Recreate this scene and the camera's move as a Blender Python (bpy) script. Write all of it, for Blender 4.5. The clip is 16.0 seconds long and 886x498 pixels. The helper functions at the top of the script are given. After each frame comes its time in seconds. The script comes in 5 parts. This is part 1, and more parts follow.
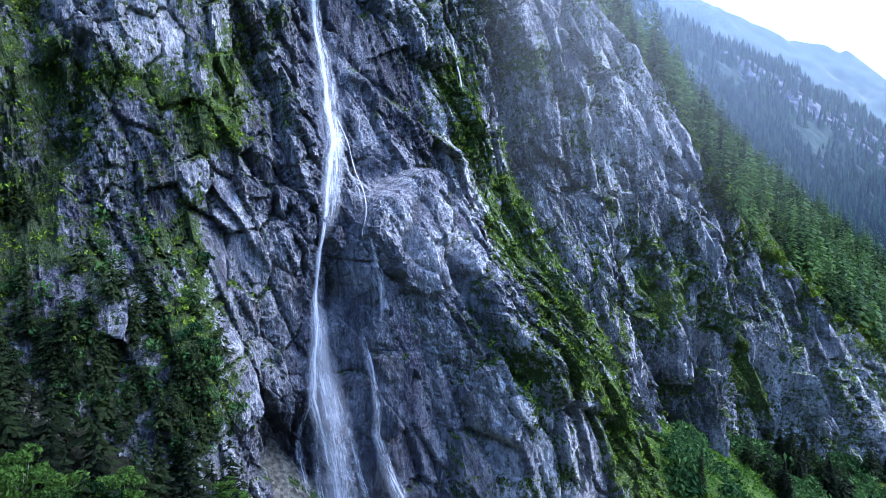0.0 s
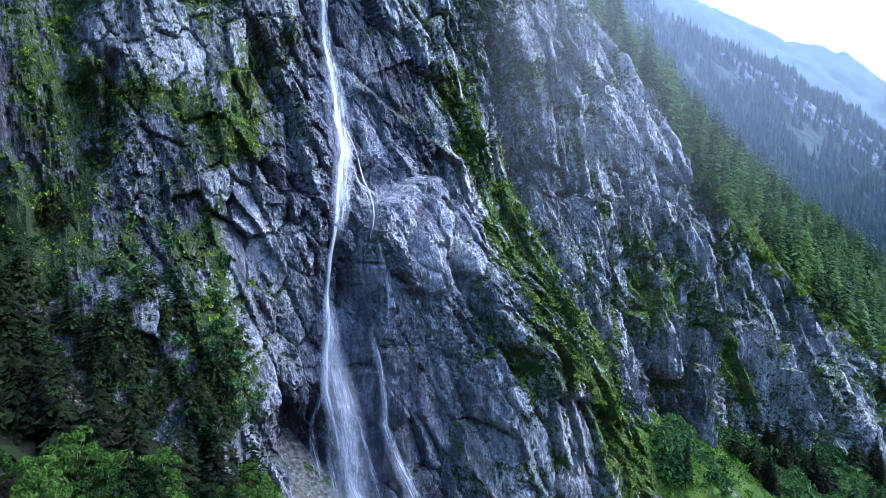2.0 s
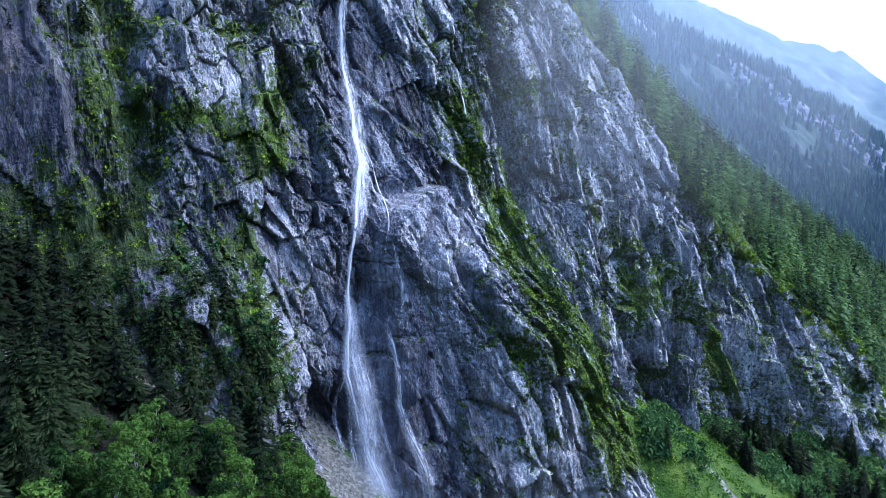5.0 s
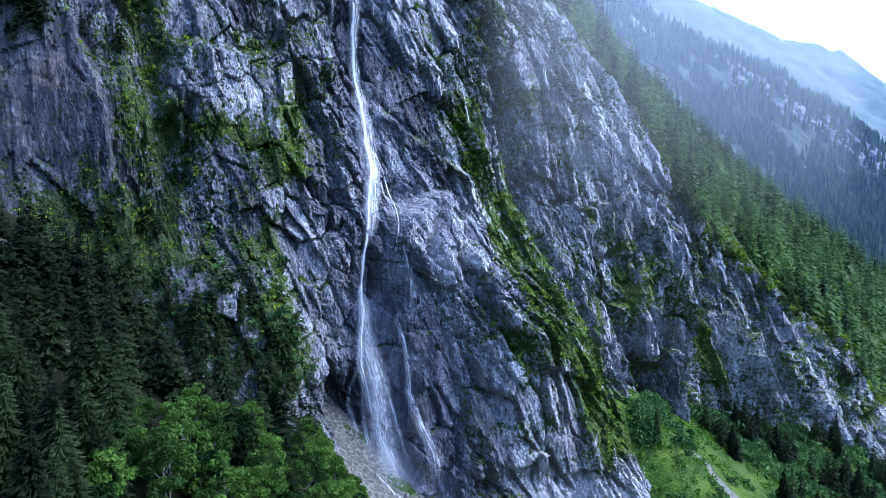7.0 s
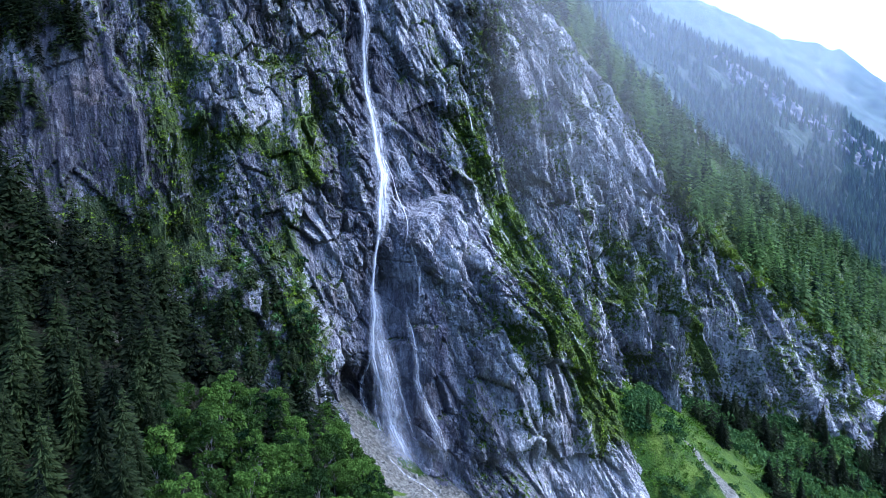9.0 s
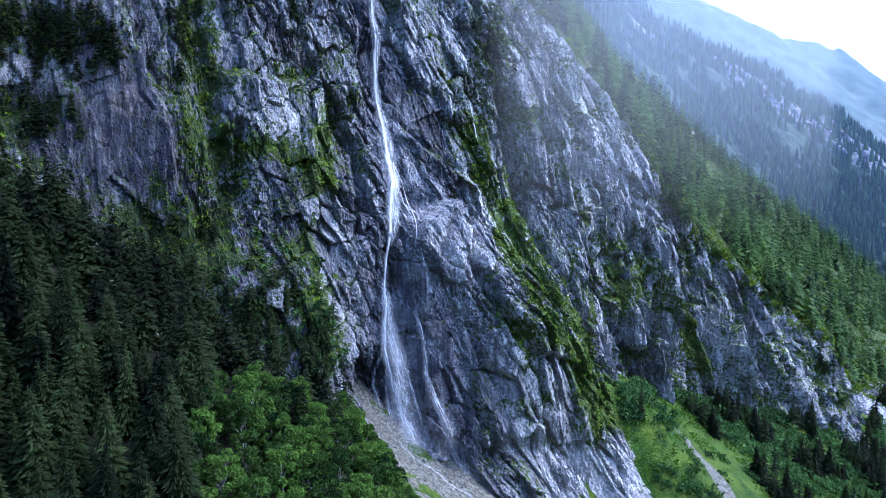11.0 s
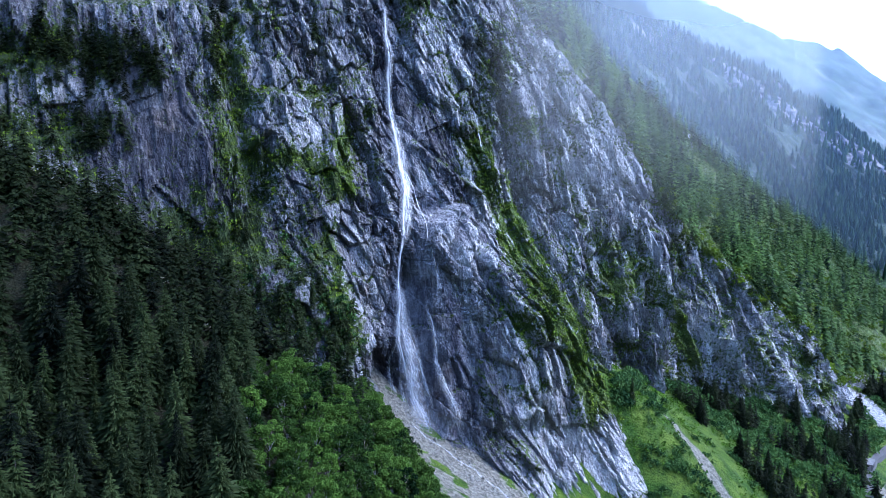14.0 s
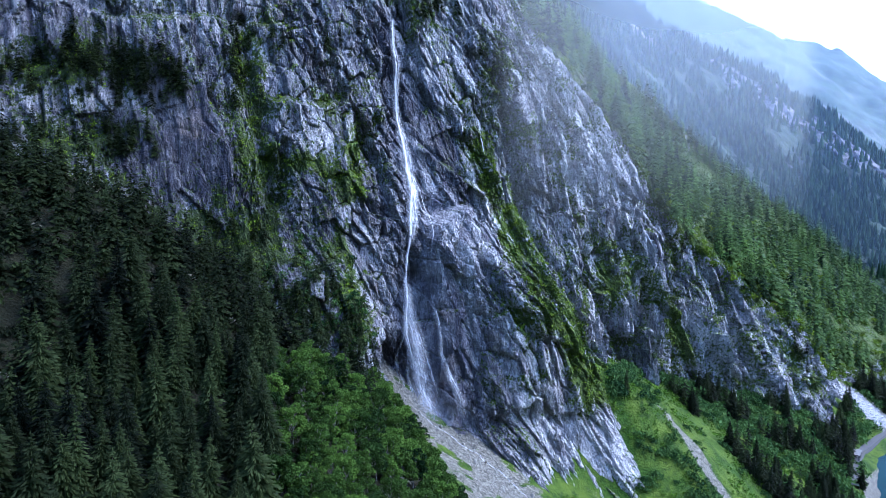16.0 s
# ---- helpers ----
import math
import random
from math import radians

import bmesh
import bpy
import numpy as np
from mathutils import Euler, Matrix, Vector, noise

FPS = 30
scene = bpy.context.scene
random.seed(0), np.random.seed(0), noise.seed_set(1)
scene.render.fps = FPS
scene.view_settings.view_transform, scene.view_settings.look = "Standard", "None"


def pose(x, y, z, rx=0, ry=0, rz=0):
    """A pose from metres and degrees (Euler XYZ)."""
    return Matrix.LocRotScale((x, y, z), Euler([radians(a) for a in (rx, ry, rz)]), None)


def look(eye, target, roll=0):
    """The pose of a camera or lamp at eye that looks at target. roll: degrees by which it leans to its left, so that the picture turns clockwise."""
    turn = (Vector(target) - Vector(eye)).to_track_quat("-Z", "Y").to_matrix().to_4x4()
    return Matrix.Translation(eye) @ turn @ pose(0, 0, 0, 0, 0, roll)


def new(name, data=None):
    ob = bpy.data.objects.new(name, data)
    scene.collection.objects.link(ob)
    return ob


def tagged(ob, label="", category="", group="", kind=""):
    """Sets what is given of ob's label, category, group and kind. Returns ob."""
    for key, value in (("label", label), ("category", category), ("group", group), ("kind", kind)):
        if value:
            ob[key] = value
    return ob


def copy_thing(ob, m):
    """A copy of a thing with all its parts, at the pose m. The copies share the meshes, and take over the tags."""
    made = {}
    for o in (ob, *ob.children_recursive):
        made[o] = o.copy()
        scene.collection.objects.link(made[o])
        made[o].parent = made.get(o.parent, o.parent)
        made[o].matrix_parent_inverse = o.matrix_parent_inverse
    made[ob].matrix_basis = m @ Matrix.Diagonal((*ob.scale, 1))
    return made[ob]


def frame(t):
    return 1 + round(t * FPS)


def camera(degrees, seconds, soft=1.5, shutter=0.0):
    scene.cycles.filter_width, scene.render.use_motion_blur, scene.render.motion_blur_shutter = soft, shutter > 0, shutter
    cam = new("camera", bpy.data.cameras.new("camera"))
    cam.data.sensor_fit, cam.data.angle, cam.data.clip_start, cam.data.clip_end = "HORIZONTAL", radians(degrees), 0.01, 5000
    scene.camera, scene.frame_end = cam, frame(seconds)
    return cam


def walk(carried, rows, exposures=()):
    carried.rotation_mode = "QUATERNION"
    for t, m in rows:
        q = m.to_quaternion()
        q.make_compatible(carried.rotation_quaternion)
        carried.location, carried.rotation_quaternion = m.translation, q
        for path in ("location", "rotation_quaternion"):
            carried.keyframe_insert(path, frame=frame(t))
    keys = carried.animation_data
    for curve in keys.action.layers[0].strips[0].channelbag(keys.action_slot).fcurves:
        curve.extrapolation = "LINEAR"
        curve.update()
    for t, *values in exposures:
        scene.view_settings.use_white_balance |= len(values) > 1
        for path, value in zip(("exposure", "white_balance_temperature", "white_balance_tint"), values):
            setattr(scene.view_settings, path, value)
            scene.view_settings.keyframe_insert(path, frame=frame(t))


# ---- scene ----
cam = camera(66.9, 16.0, 0.65)
PATH = [
    (0, (0.00, 0.00, 218.00), (-0.00, 99.76, 211.02), 0.00),
    (1, (-0.36, -7.38, 218.89), (-0.35, 92.38, 211.92), -0.06),
    (2, (-0.93, -15.97, 219.93), (-0.87, 83.79, 212.93), -0.08),
    (3, (-1.66, -25.45, 221.19), (-1.60, 74.29, 214.07), -0.09),
    (4, (-2.47, -35.57, 222.55), (-2.41, 64.17, 215.27), -0.10),
    (6.5, (-4.95, -62.20, 225.83), (-4.96, 37.50, 218.16), -0.12),
    (7, (-5.50, -67.56, 226.48), (-5.53, 32.14, 218.74), -0.12),
    (8, (-6.50, -78.41, 227.79), (-6.60, 21.28, 219.89), -0.12),
    (9, (-7.44, -89.29, 229.47), (-7.67, 10.38, 221.36), -0.12),
    (11.5, (-10.17, -116.53, 233.16), (-10.72, -16.88, 224.77), -0.12),
    (12, (-10.72, -121.97, 233.82), (-11.31, -22.32, 225.41), -0.12),
    (13, (-11.73, -132.80, 235.15), (-12.42, -33.17, 226.62), -0.15),
    (14, (-12.76, -143.85, 236.43), (-13.55, -44.23, 227.78), -0.15),
    (15, (-13.73, -154.92, 237.52), (-14.58, -55.31, 228.75), -0.18),
    (16, (-14.75, -166.08, 238.60), (-15.69, -66.47, 229.75), -0.19),
]

walk(cam, [(t, look(eye, target, roll)) for t, eye, target, roll in PATH], [(0, 2.40, 4880, 19), (16, 2.42, 4880, 19)])

# ---- light: a valley side in shade, low sun behind the ridge ----
SUN_AZ, SUN_EL = radians(86), radians(52)      # azimuth from +y towards +x
world = bpy.data.worlds.new("sky")
scene.world = world
world.use_nodes = True
wn = world.node_tree.nodes
sky = wn.new("ShaderNodeTexSky")
sky.sky_type = "NISHITA"
sky.sun_disc = False
sky.sun_elevation, sky.sun_rotation = SUN_EL, SUN_AZ
sky.air_density, sky.dust_density, sky.ozone_density = 1.0, 1.6, 1.6
wn["Background"].inputs["Strength"].default_value = 0.15
world.node_tree.links.new(sky.outputs[0], wn["Background"].inputs["Color"])

sun_data = bpy.data.lights.new("sun", "SUN")
sun_data.energy, sun_data.angle, sun_data.color = 0.95, radians(40), (1.0, 0.93, 0.78)
sun = new("sun", sun_data)
sun_dir = Vector((math.sin(SUN_AZ) * math.cos(SUN_EL), math.cos(SUN_AZ) * math.cos(SUN_EL), math.sin(SUN_EL)))
sun.matrix_world = look((0, 0, 600), Vector((0, 0, 600)) - sun_dir)


# ---- number helpers ----
def lattice(ix, iy, seed):
    """A fixed random number in 0..1 for each whole pair."""
    h = (ix.astype(np.int64) * 374761393 + iy.astype(np.int64) * 668265263 + seed * 974634777) & 0x7FFFFFFF
    h = ((h ^ (h >> 13)) * 1274126177) & 0x7FFFFFFF
    h = ((h ^ (h >> 16)) * 69069 + 12345) & 0x7FFFFFFF
    return ((h ^ (h >> 11)) & 0xFFFFF) / 1048575.0


def vnoise(x, y, seed=0):
    """Smooth noise in -1..1."""
    ix, iy = np.floor(x), np.floor(y)
    fx, fy = x - ix, y - iy
    fx, fy = fx * fx * fx * (fx * (fx * 6 - 15) + 10), fy * fy * fy * (fy * (fy * 6 - 15) + 10)
    a, b = lattice(ix, iy, seed), lattice(ix + 1, iy, seed)
    c, d = lattice(ix, iy + 1, seed), lattice(ix + 1, iy + 1, seed)
    return 2 * (a + (b - a) * fx + (c - a) * fy + (a - b - c + d) * fx * fy) - 1


def fbm(x, y, octaves=4, seed=0, gain=0.5):
    out, amp, total = 0, 1.0, 0.0
    for k in range(octaves):
        out = out + amp * vnoise(x * 2**k + 17.3 * k, y * 2**k - 9.1 * k, seed + k)
        total += amp
        amp *= gain
    return out / total


def facets(x, y, size_x, size_y, lean, seed):
    """Broken rock: cells with a flat, tilted face each. Gives the relief (-1..1), the nearness to a joint (0 at the joint) and a number 0..1 for each cell."""
    c, s = math.cos(lean), math.sin(lean)
    u, v = (c * x + s * y) / size_x, (-s * x + c * y) / size_y
    iu, iv = np.floor(u), np.floor(v)
    best, second = np.full(u.shape, 9.0), np.full(u.shape, 9.0)
    relief, own = np.zeros(u.shape), np.zeros(u.shape)
    for du in (-1, 0, 1):
        for dv in (-1, 0, 1):
            ju, jv = iu + du, iv + dv
            ou = u - (ju + 0.1 + 0.8 * lattice(ju, jv, seed))
            ov = v - (jv + 0.1 + 0.8 * lattice(ju, jv, seed + 1))
            far = ou * ou + ov * ov
            face = (lattice(ju, jv, seed + 2) - 0.5) * 1.1 + (lattice(ju, jv, seed + 3) - 0.5) * 2.0 * ou + (lattice(ju, jv, seed + 4) - 0.5) * 1.6 * ov
            near = far < best
            second = np.where(near, best, np.minimum(second, far))
            relief = np.where(near, face, relief)
            own = np.where(near, lattice(ju, jv, seed + 5), own)
            best = np.where(near, far, best)
    return relief, np.sqrt(second) - np.sqrt(best), own


def plate(knots, smooth):
    """A thin plate over knots (x, y, value): a function of x and y."""
    k = np.array(knots, float)
    kx, ky = k[:, 0] / 100, k[:, 1] / 100

    def kernel(r2):
        return r2 * np.log(r2 + 1e-9)

    n = len(k)
    m = np.zeros((n + 3, n + 3))
    m[:n, :n] = kernel((kx[:, None] - kx) ** 2 + (ky[:, None] - ky) ** 2) + smooth * np.eye(n)
    m[:n, n:] = np.stack([np.ones(n), kx, ky], 1)
    m[n:, :n] = m[:n, n:].T
    w = np.linalg.solve(m, np.r_[k[:, 2], 0, 0, 0])

    def value(x, y):
        x, y = np.asarray(x, float) / 100, np.asarray(y, float) / 100
        out = w[n] + w[n + 1] * x + w[n + 2] * y
        for i in range(n):
            out = out + w[i] * kernel((x - kx[i]) ** 2 + (y - ky[i]) ** 2)
        return out

    return value


def bump_at(x, y, cx, cy, rx, ry, lean=0.0):
    """1 at the middle of a leaning oval, fading to 0 outside it."""
    c, s = math.cos(lean), math.sin(lean)
    u, v = (c * (x - cx) + s * (y - cy)) / rx, (-s * (x - cx) + c * (y - cy)) / ry
    return np.exp(-(u * u + v * v))


def along(x, y, line, width):
    """1 on a broken line of (x, y), fading to 0 sideways."""
    best = np.full(np.shape(x), 1e9)
    for (ax, ay), (bx, by) in zip(line, line[1:]):
        dx, dy = bx - ax, by - ay
        t = np.clip(((x - ax) * dx + (y - ay) * dy) / (dx * dx + dy * dy), 0, 1)
        best = np.minimum(best, (x - ax - t * dx) ** 2 + (y - ay - t * dy) ** 2)
    return np.exp(-best / width**2)


def smoothstep(a, b, x):
    t = np.clip((x - a) / (b - a), 0, 1)
    return t * t * (3 - 2 * t)


def mesh_of(name, verts, faces, material=None, smooth=False, tints=()):
    """A mesh from arrays: verts (n, 3), faces (m, 3 or 4). tints: pairs of an attribute's name and its values per vertex."""
    verts, faces = np.asarray(verts, np.float32), np.asarray(faces, np.int32)
    me = bpy.data.meshes.new(name)
    me.vertices.add(len(verts))
    me.vertices.foreach_set("co", verts.ravel())
    m, k = faces.shape
    me.loops.add(m * k)
    me.loops.foreach_set("vertex_index", faces.ravel())
    me.polygons.add(m)
    me.polygons.foreach_set("loop_start", np.arange(0, m * k, k, dtype=np.int32))
    me.polygons.foreach_set("use_smooth", np.full(m, smooth))
    for key, values in tints:
        at = me.attributes.new(key, "FLOAT", "POINT")
        at.data.foreach_set("value", np.asarray(values, np.float32).ravel())
    me.update(calc_edges=True)
    if material:
        me.materials.append(material)
    return me


def grid_faces(rows, columns):
    i = np.arange(rows * columns).reshape(rows, columns)
    return np.stack([i[:-1, :-1], i[:-1, 1:], i[1:, 1:], i[1:, :-1]], -1).reshape(-1, 4)


# ---- materials ----
def material(name):
    m = bpy.data.materials.new(name)
    m.use_nodes = True
    return m, m.node_tree.nodes, m.node_tree.links, m.node_tree.nodes["Principled BSDF"]


class Nodes:
    """Short ways to add nodes to one material."""

    def __init__(self, tree):
        self.n, self.l = tree.nodes, tree.links

    def put(self, socket, value):
        if hasattr(value, "is_linked"):
            self.l.new(value, socket)
        else:
            socket.default_value = value

    def place(self, scale=(1, 1, 1), turn=(0, 0, 0), local=False):
        g = self.n.new("ShaderNodeTexCoord") if local else self.n.new("ShaderNodeNewGeometry")
        m = self.n.new("ShaderNodeMapping")
        m.inputs["Scale"].default_value = scale
        m.inputs["Rotation"].default_value = turn
        self.l.new(g.outputs["Object"] if local else g.outputs["Position"], m.inputs["Vector"])
        return m.outputs[0]

    def grain(self, lean, stretch):
        """Places along the face, drawn out along a line that leans from the upright (degrees, negative: its top towards the waterfall's upper end)."""
        g = self.n.new("ShaderNodeNewGeometry")
        m = self.n.new("ShaderNodeMapping")
        m.vector_type = "TEXTURE"
        m.inputs["Rotation"].default_value = (0, radians(lean), radians(32.3))
        m.inputs["Scale"].default_value = (1, 1, stretch)
        self.l.new(g.outputs["Position"], m.inputs["Vector"])
        return m.outputs[0]

    def noise(self, vector, scale, detail=5.0, rough=0.55, warp=0.0):
        t = self.n.new("ShaderNodeTexNoise")
        self.l.new(vector, t.inputs["Vector"])
        t.inputs["Scale"].default_value, t.inputs["Detail"].default_value = scale, detail
        t.inputs["Roughness"].default_value, t.inputs["Distortion"].default_value = rough, warp
        return t.outputs["Fac"]

    def cells(self, vector, scale, feature="F1", output="Distance"):
        t = self.n.new("ShaderNodeTexVoronoi")
        t.feature = feature
        self.l.new(vector, t.inputs["Vector"])
        t.inputs["Scale"].default_value = scale
        return t.outputs[output]

    def chips(self, vector, scale):
        """Height and tone of small flat-sided chips."""
        t = self.n.new("ShaderNodeTexVoronoi")
        t.distance = "MANHATTAN"
        self.l.new(vector, t.inputs["Vector"])
        t.inputs["Scale"].default_value = scale
        split = self.n.new("ShaderNodeSeparateColor")
        self.l.new(t.outputs["Color"], split.inputs[0])
        return t.outputs["Distance"], split.outputs[0]

    def colour_noise(self, scale):
        t = self.n.new("ShaderNodeTexNoise")
        g = self.n.new("ShaderNodeNewGeometry")
        self.l.new(g.outputs["Position"], t.inputs["Vector"])
        t.inputs["Scale"].default_value, t.inputs["Detail"].default_value = scale, 4.0
        return t.outputs["Color"]

    def ramp(self, value, *stops):
        r = self.n.new("ShaderNodeValToRGB")
        e = r.color_ramp.elements
        for i, (at, colour) in enumerate(stops):
            el = e[i] if i < 2 else e.new(at)
            el.position = at
            el.color = (*colour, 1) if isinstance(colour, tuple) else (colour, colour, colour, 1)
        self.l.new(value, r.inputs[0])
        return r.outputs[0]

    def math(self, op, a, b=0.0, clamp=False):
        m = self.n.new("ShaderNodeMath")
        m.operation, m.use_clamp = op, clamp
        self.put(m.inputs[0], a)
        self.put(m.inputs[1], b)
        return m.outputs[0]

    def mix(self, fac, a, b, kind="MIX"):
        m = self.n.new("ShaderNodeMix")
        m.data_type, m.blend_type = "RGBA", kind
        self.put(m.inputs[0], fac)
        self.put(m.inputs[6], (*a, 1) if isinstance(a, tuple) else a)
        self.put(m.inputs[7], (*b, 1) if isinstance(b, tuple) else b)
        return m.outputs[2]

    def attribute(self, name):
        a = self.n.new("ShaderNodeAttribute")
        a.attribute_name = name
        return a.outputs["Fac"]

    def bump(self, height, strength, distance, normal=None):
        b = self.n.new("ShaderNodeBump")
        b.inputs["Strength"].default_value, b.inputs["Distance"].default_value = strength, distance
        self.l.new(height, b.inputs["Height"])
        if normal:
            self.l.new(normal, b.inputs["Normal"])
        return b.outputs[0]


def rock_material():
    m, n, l, p = material("cliff_rock")
    k = Nodes(m.node_tree)
    lean = k.attribute("lean")

    def split(scale, stretch, detail, rough, warp):
        """Noise drawn out upright, or along the lean of the rock."""
        a = k.noise(k.grain(-4, stretch), scale, detail, rough, warp)
        b = k.noise(k.grain(-17, stretch), scale, detail, rough, warp)
        return k.math("ADD", a, k.math("MULTIPLY", lean, k.math("SUBTRACT", b, a)))

    broad = k.noise(k.place((1, 1, 0.5)), 0.035, 5, 0.6, 0.6)
    mid = split(0.2, 3.0, 8, 0.68, 0.4)
    fine = split(1.2, 2.6, 8, 0.72, 0.3)
    streak = k.noise(k.grain(0, 12), 0.5, 6, 0.6)
    # chips: flat little faces that meet in sharp edges, each of its own tone
    rough_place = k.mix(1.0, k.grain(-10, 2.0), k.colour_noise(0.35), "ADD")
    chip_a, shade_a = k.chips(rough_place, 0.42)
    chip_b, shade_b = k.chips(rough_place, 1.25)
    slab = k.math("ADD", k.attribute("slab"), k.math("ADD", k.math("MULTIPLY", k.math("SUBTRACT", shade_a, 0.5), 0.16), k.math("MULTIPLY", k.math("SUBTRACT", shade_b, 0.5), 0.15)))
    tone = k.math("ADD", k.math("MULTIPLY", slab, 0.62), k.math("MULTIPLY", mid, 0.5))
    base = k.ramp(tone, (0.30, (0.030, 0.030, 0.039)), (0.46, (0.150, 0.151, 0.166)), (0.60, (0.29, 0.29, 0.29)), (0.78, (0.56, 0.555, 0.53)))
    base = k.mix(k.ramp(broad, (0.5, 0.0), (0.7, 0.2)), base, (0.33, 0.32, 0.32))
    light_rock = k.ramp(k.attribute("slab"), (0.02, 0.4), (0.35, 1.0))
    base = k.mix(k.math("MULTIPLY", light_rock, k.ramp(streak, (0.54, 0.0), (0.66, 0.5))), base, (0.44, 0.438, 0.42))
    base = k.mix(k.ramp(streak, (0.34, 0.65), (0.46, 0.0)), base, (0.06, 0.058, 0.08))
    base = k.mix(k.ramp(k.noise(k.place(), 0.05, 3), (0.58, 0.0), (0.75, 0.4)), base, (0.31, 0.23, 0.165))
    band = k.noise(k.grain(0, 20), 0.16, 4, 0.6)
    base = k.mix(k.ramp(band, (0.36, 0.55), (0.48, 0.0)), base, (0.075, 0.068, 0.095))
    base = k.mix(k.math("MULTIPLY", light_rock, k.ramp(band, (0.54, 0.0), (0.66, 0.4))), base, k.mix(fine, (0.28, 0.275, 0.27), (0.52, 0.51, 0.49)))
    crack = k.math("ABSOLUTE", k.math("SUBTRACT", split(0.34, 3.2, 5, 0.6, 0.6), 0.5))
    hair = k.math("ABSOLUTE", k.math("SUBTRACT", split(1.0, 4.0, 4, 0.6, 0.3), 0.5))
    some = k.ramp(k.noise(k.place(), 0.11, 4), (0.40, 0.15), (0.56, 1.0))
    gap = k.math("MAXIMUM", k.ramp(crack, (0.0, 0.85), (0.014, 0.0)), k.math("MULTIPLY", k.ramp(hair, (0.0, 0.8), (0.02, 0.0)), some))
    base = k.mix(gap, base, (0.020, 0.020, 0.025))
    base = k.mix(k.ramp(fine, (0.36, 0.65), (0.46, 0.0)), base, (0.042, 0.043, 0.052))
    base = k.mix(k.math("MULTIPLY", light_rock, k.ramp(fine, (0.59, 0.0), (0.70, 0.42))), base, (0.58, 0.58, 0.57))
    pale = k.attribute("pale")
    base = k.mix(k.math("MULTIPLY", pale, k.ramp(mid, (0.36, 0.15), (0.6, 0.95))), base, k.mix(fine, (0.36, 0.355, 0.35), (0.56, 0.55, 0.53)))
    wet = k.attribute("wet")
    base = k.mix(k.math("MULTIPLY", wet, 0.75), base, k.mix(1.0, base, (0.42, 0.43, 0.50), "MULTIPLY"))
    veg = k.attribute("veg")
    leafy = k.noise(k.place(), 0.5, 8, 0.75)
    cover = k.ramp(k.math("ADD", veg, k.math("MULTIPLY", k.math("SUBTRACT", leafy, 0.5), 3.4)), (0.52, 0.0), (0.62, 1.0))
    green = k.ramp(k.noise(k.place(), 0.9, 8, 0.8), (0.3, (0.010, 0.018, 0.004)), (0.5, (0.055, 0.092, 0.011)), (0.68, (0.17, 0.25, 0.024)))
    green = k.mix(k.ramp(k.noise(k.place(), 0.07, 4), (0.4, 0.0), (0.7, 0.5)), green, (0.085, 0.085, 0.03))
    # dark shrub green, also used to put shade into the near end's growth
    shrubs = k.mix(k.noise(k.place(), 1.3, 6, 0.8), (0.006, 0.014, 0.005), (0.05, 0.075, 0.016))
    green = k.mix(k.attribute("shrubs_and_shade"), green, shrubs)
    l.new(k.mix(cover, base, green), p.inputs["Base Color"])
    rough = k.math("SUBTRACT", k.ramp(fine, (0.3, 0.8), (0.7, 0.58)), k.math("MULTIPLY", wet, 0.32))
    p.inputs["Specular IOR Level"].default_value = 0.28
    l.new(k.math("MAXIMUM", rough, k.math("MULTIPLY", cover, 0.9)), p.inputs["Roughness"])
    relief = k.math("ADD", k.math("MULTIPLY", chip_a, 1.5), k.math("MULTIPLY", chip_b, 0.6))
    relief = k.math("MULTIPLY", relief, k.math("ADD", 0.45, k.math("MULTIPLY", k.attribute("broken"), 0.75)))
    relief = k.math("ADD", k.math("SUBTRACT", relief, k.math("MULTIPLY", gap, 0.4)), k.math("MULTIPLY", fine, 0.9))
    l.new(k.bump(relief, 1.0, 1.3), p.inputs["Normal"])
    return m


def ground_material():
    m, n, l, p = material("meadow_slope")
    k = Nodes(m.node_tree)
    tuft = k.noise(k.place(), 0.8, 8, 0.8)
    patch = k.noise(k.place(), 0.06, 5, 0.6)
    green = k.ramp(tuft, (0.3, (0.008, 0.02, 0.003)), (0.5, (0.022, 0.052, 0.005)), (0.7, (0.055, 0.10, 0.009)))
    green = k.mix(k.ramp(patch, (0.4, 0.0), (0.62, 0.8)), green, k.mix(tuft, (0.02, 0.05, 0.005), (0.13, 0.17, 0.02)))
    green = k.mix(k.ramp(k.noise(k.place(), 0.17, 5, 0.65), (0.5, 0.0), (0.62, 0.75)), green, k.mix(tuft, (0.004, 0.014, 0.003), (0.03, 0.06, 0.01)))
    stone = k.ramp(k.cells(k.place(), 0.9, "F1", "Color"), (0.1, (0.055, 0.055, 0.042)), (0.9, (0.25, 0.24, 0.19)))
    stone = k.mix(k.ramp(tuft, (0.35, 0.75), (0.6, 0.1)), stone, (0.05, 0.046, 0.04))
    bare = k.attribute("bare")
    cover = k.ramp(k.math("ADD", bare, k.math("MULTIPLY", k.math("SUBTRACT", tuft, 0.5), 1.2)), (0.45, 0.0), (0.58, 1.0))
    # needle litter, its colour blackened further for the shade under the trees
    green = k.mix(k.attribute("shaded_litter"), green, k.mix(tuft, (0.006, 0.007, 0.004), (0.020, 0.021, 0.010)))
    l.new(k.mix(cover, green, stone), p.inputs["Base Color"])
    p.inputs["Roughness"].default_value = 0.9
    p.inputs["Specular IOR Level"].default_value = 0.1
    relief = k.math("ADD", tuft, k.math("MULTIPLY", k.cells(k.place(), 0.9), 0.6))
    l.new(k.bump(relief, 1.0, 0.9), p.inputs["Normal"])
    return m


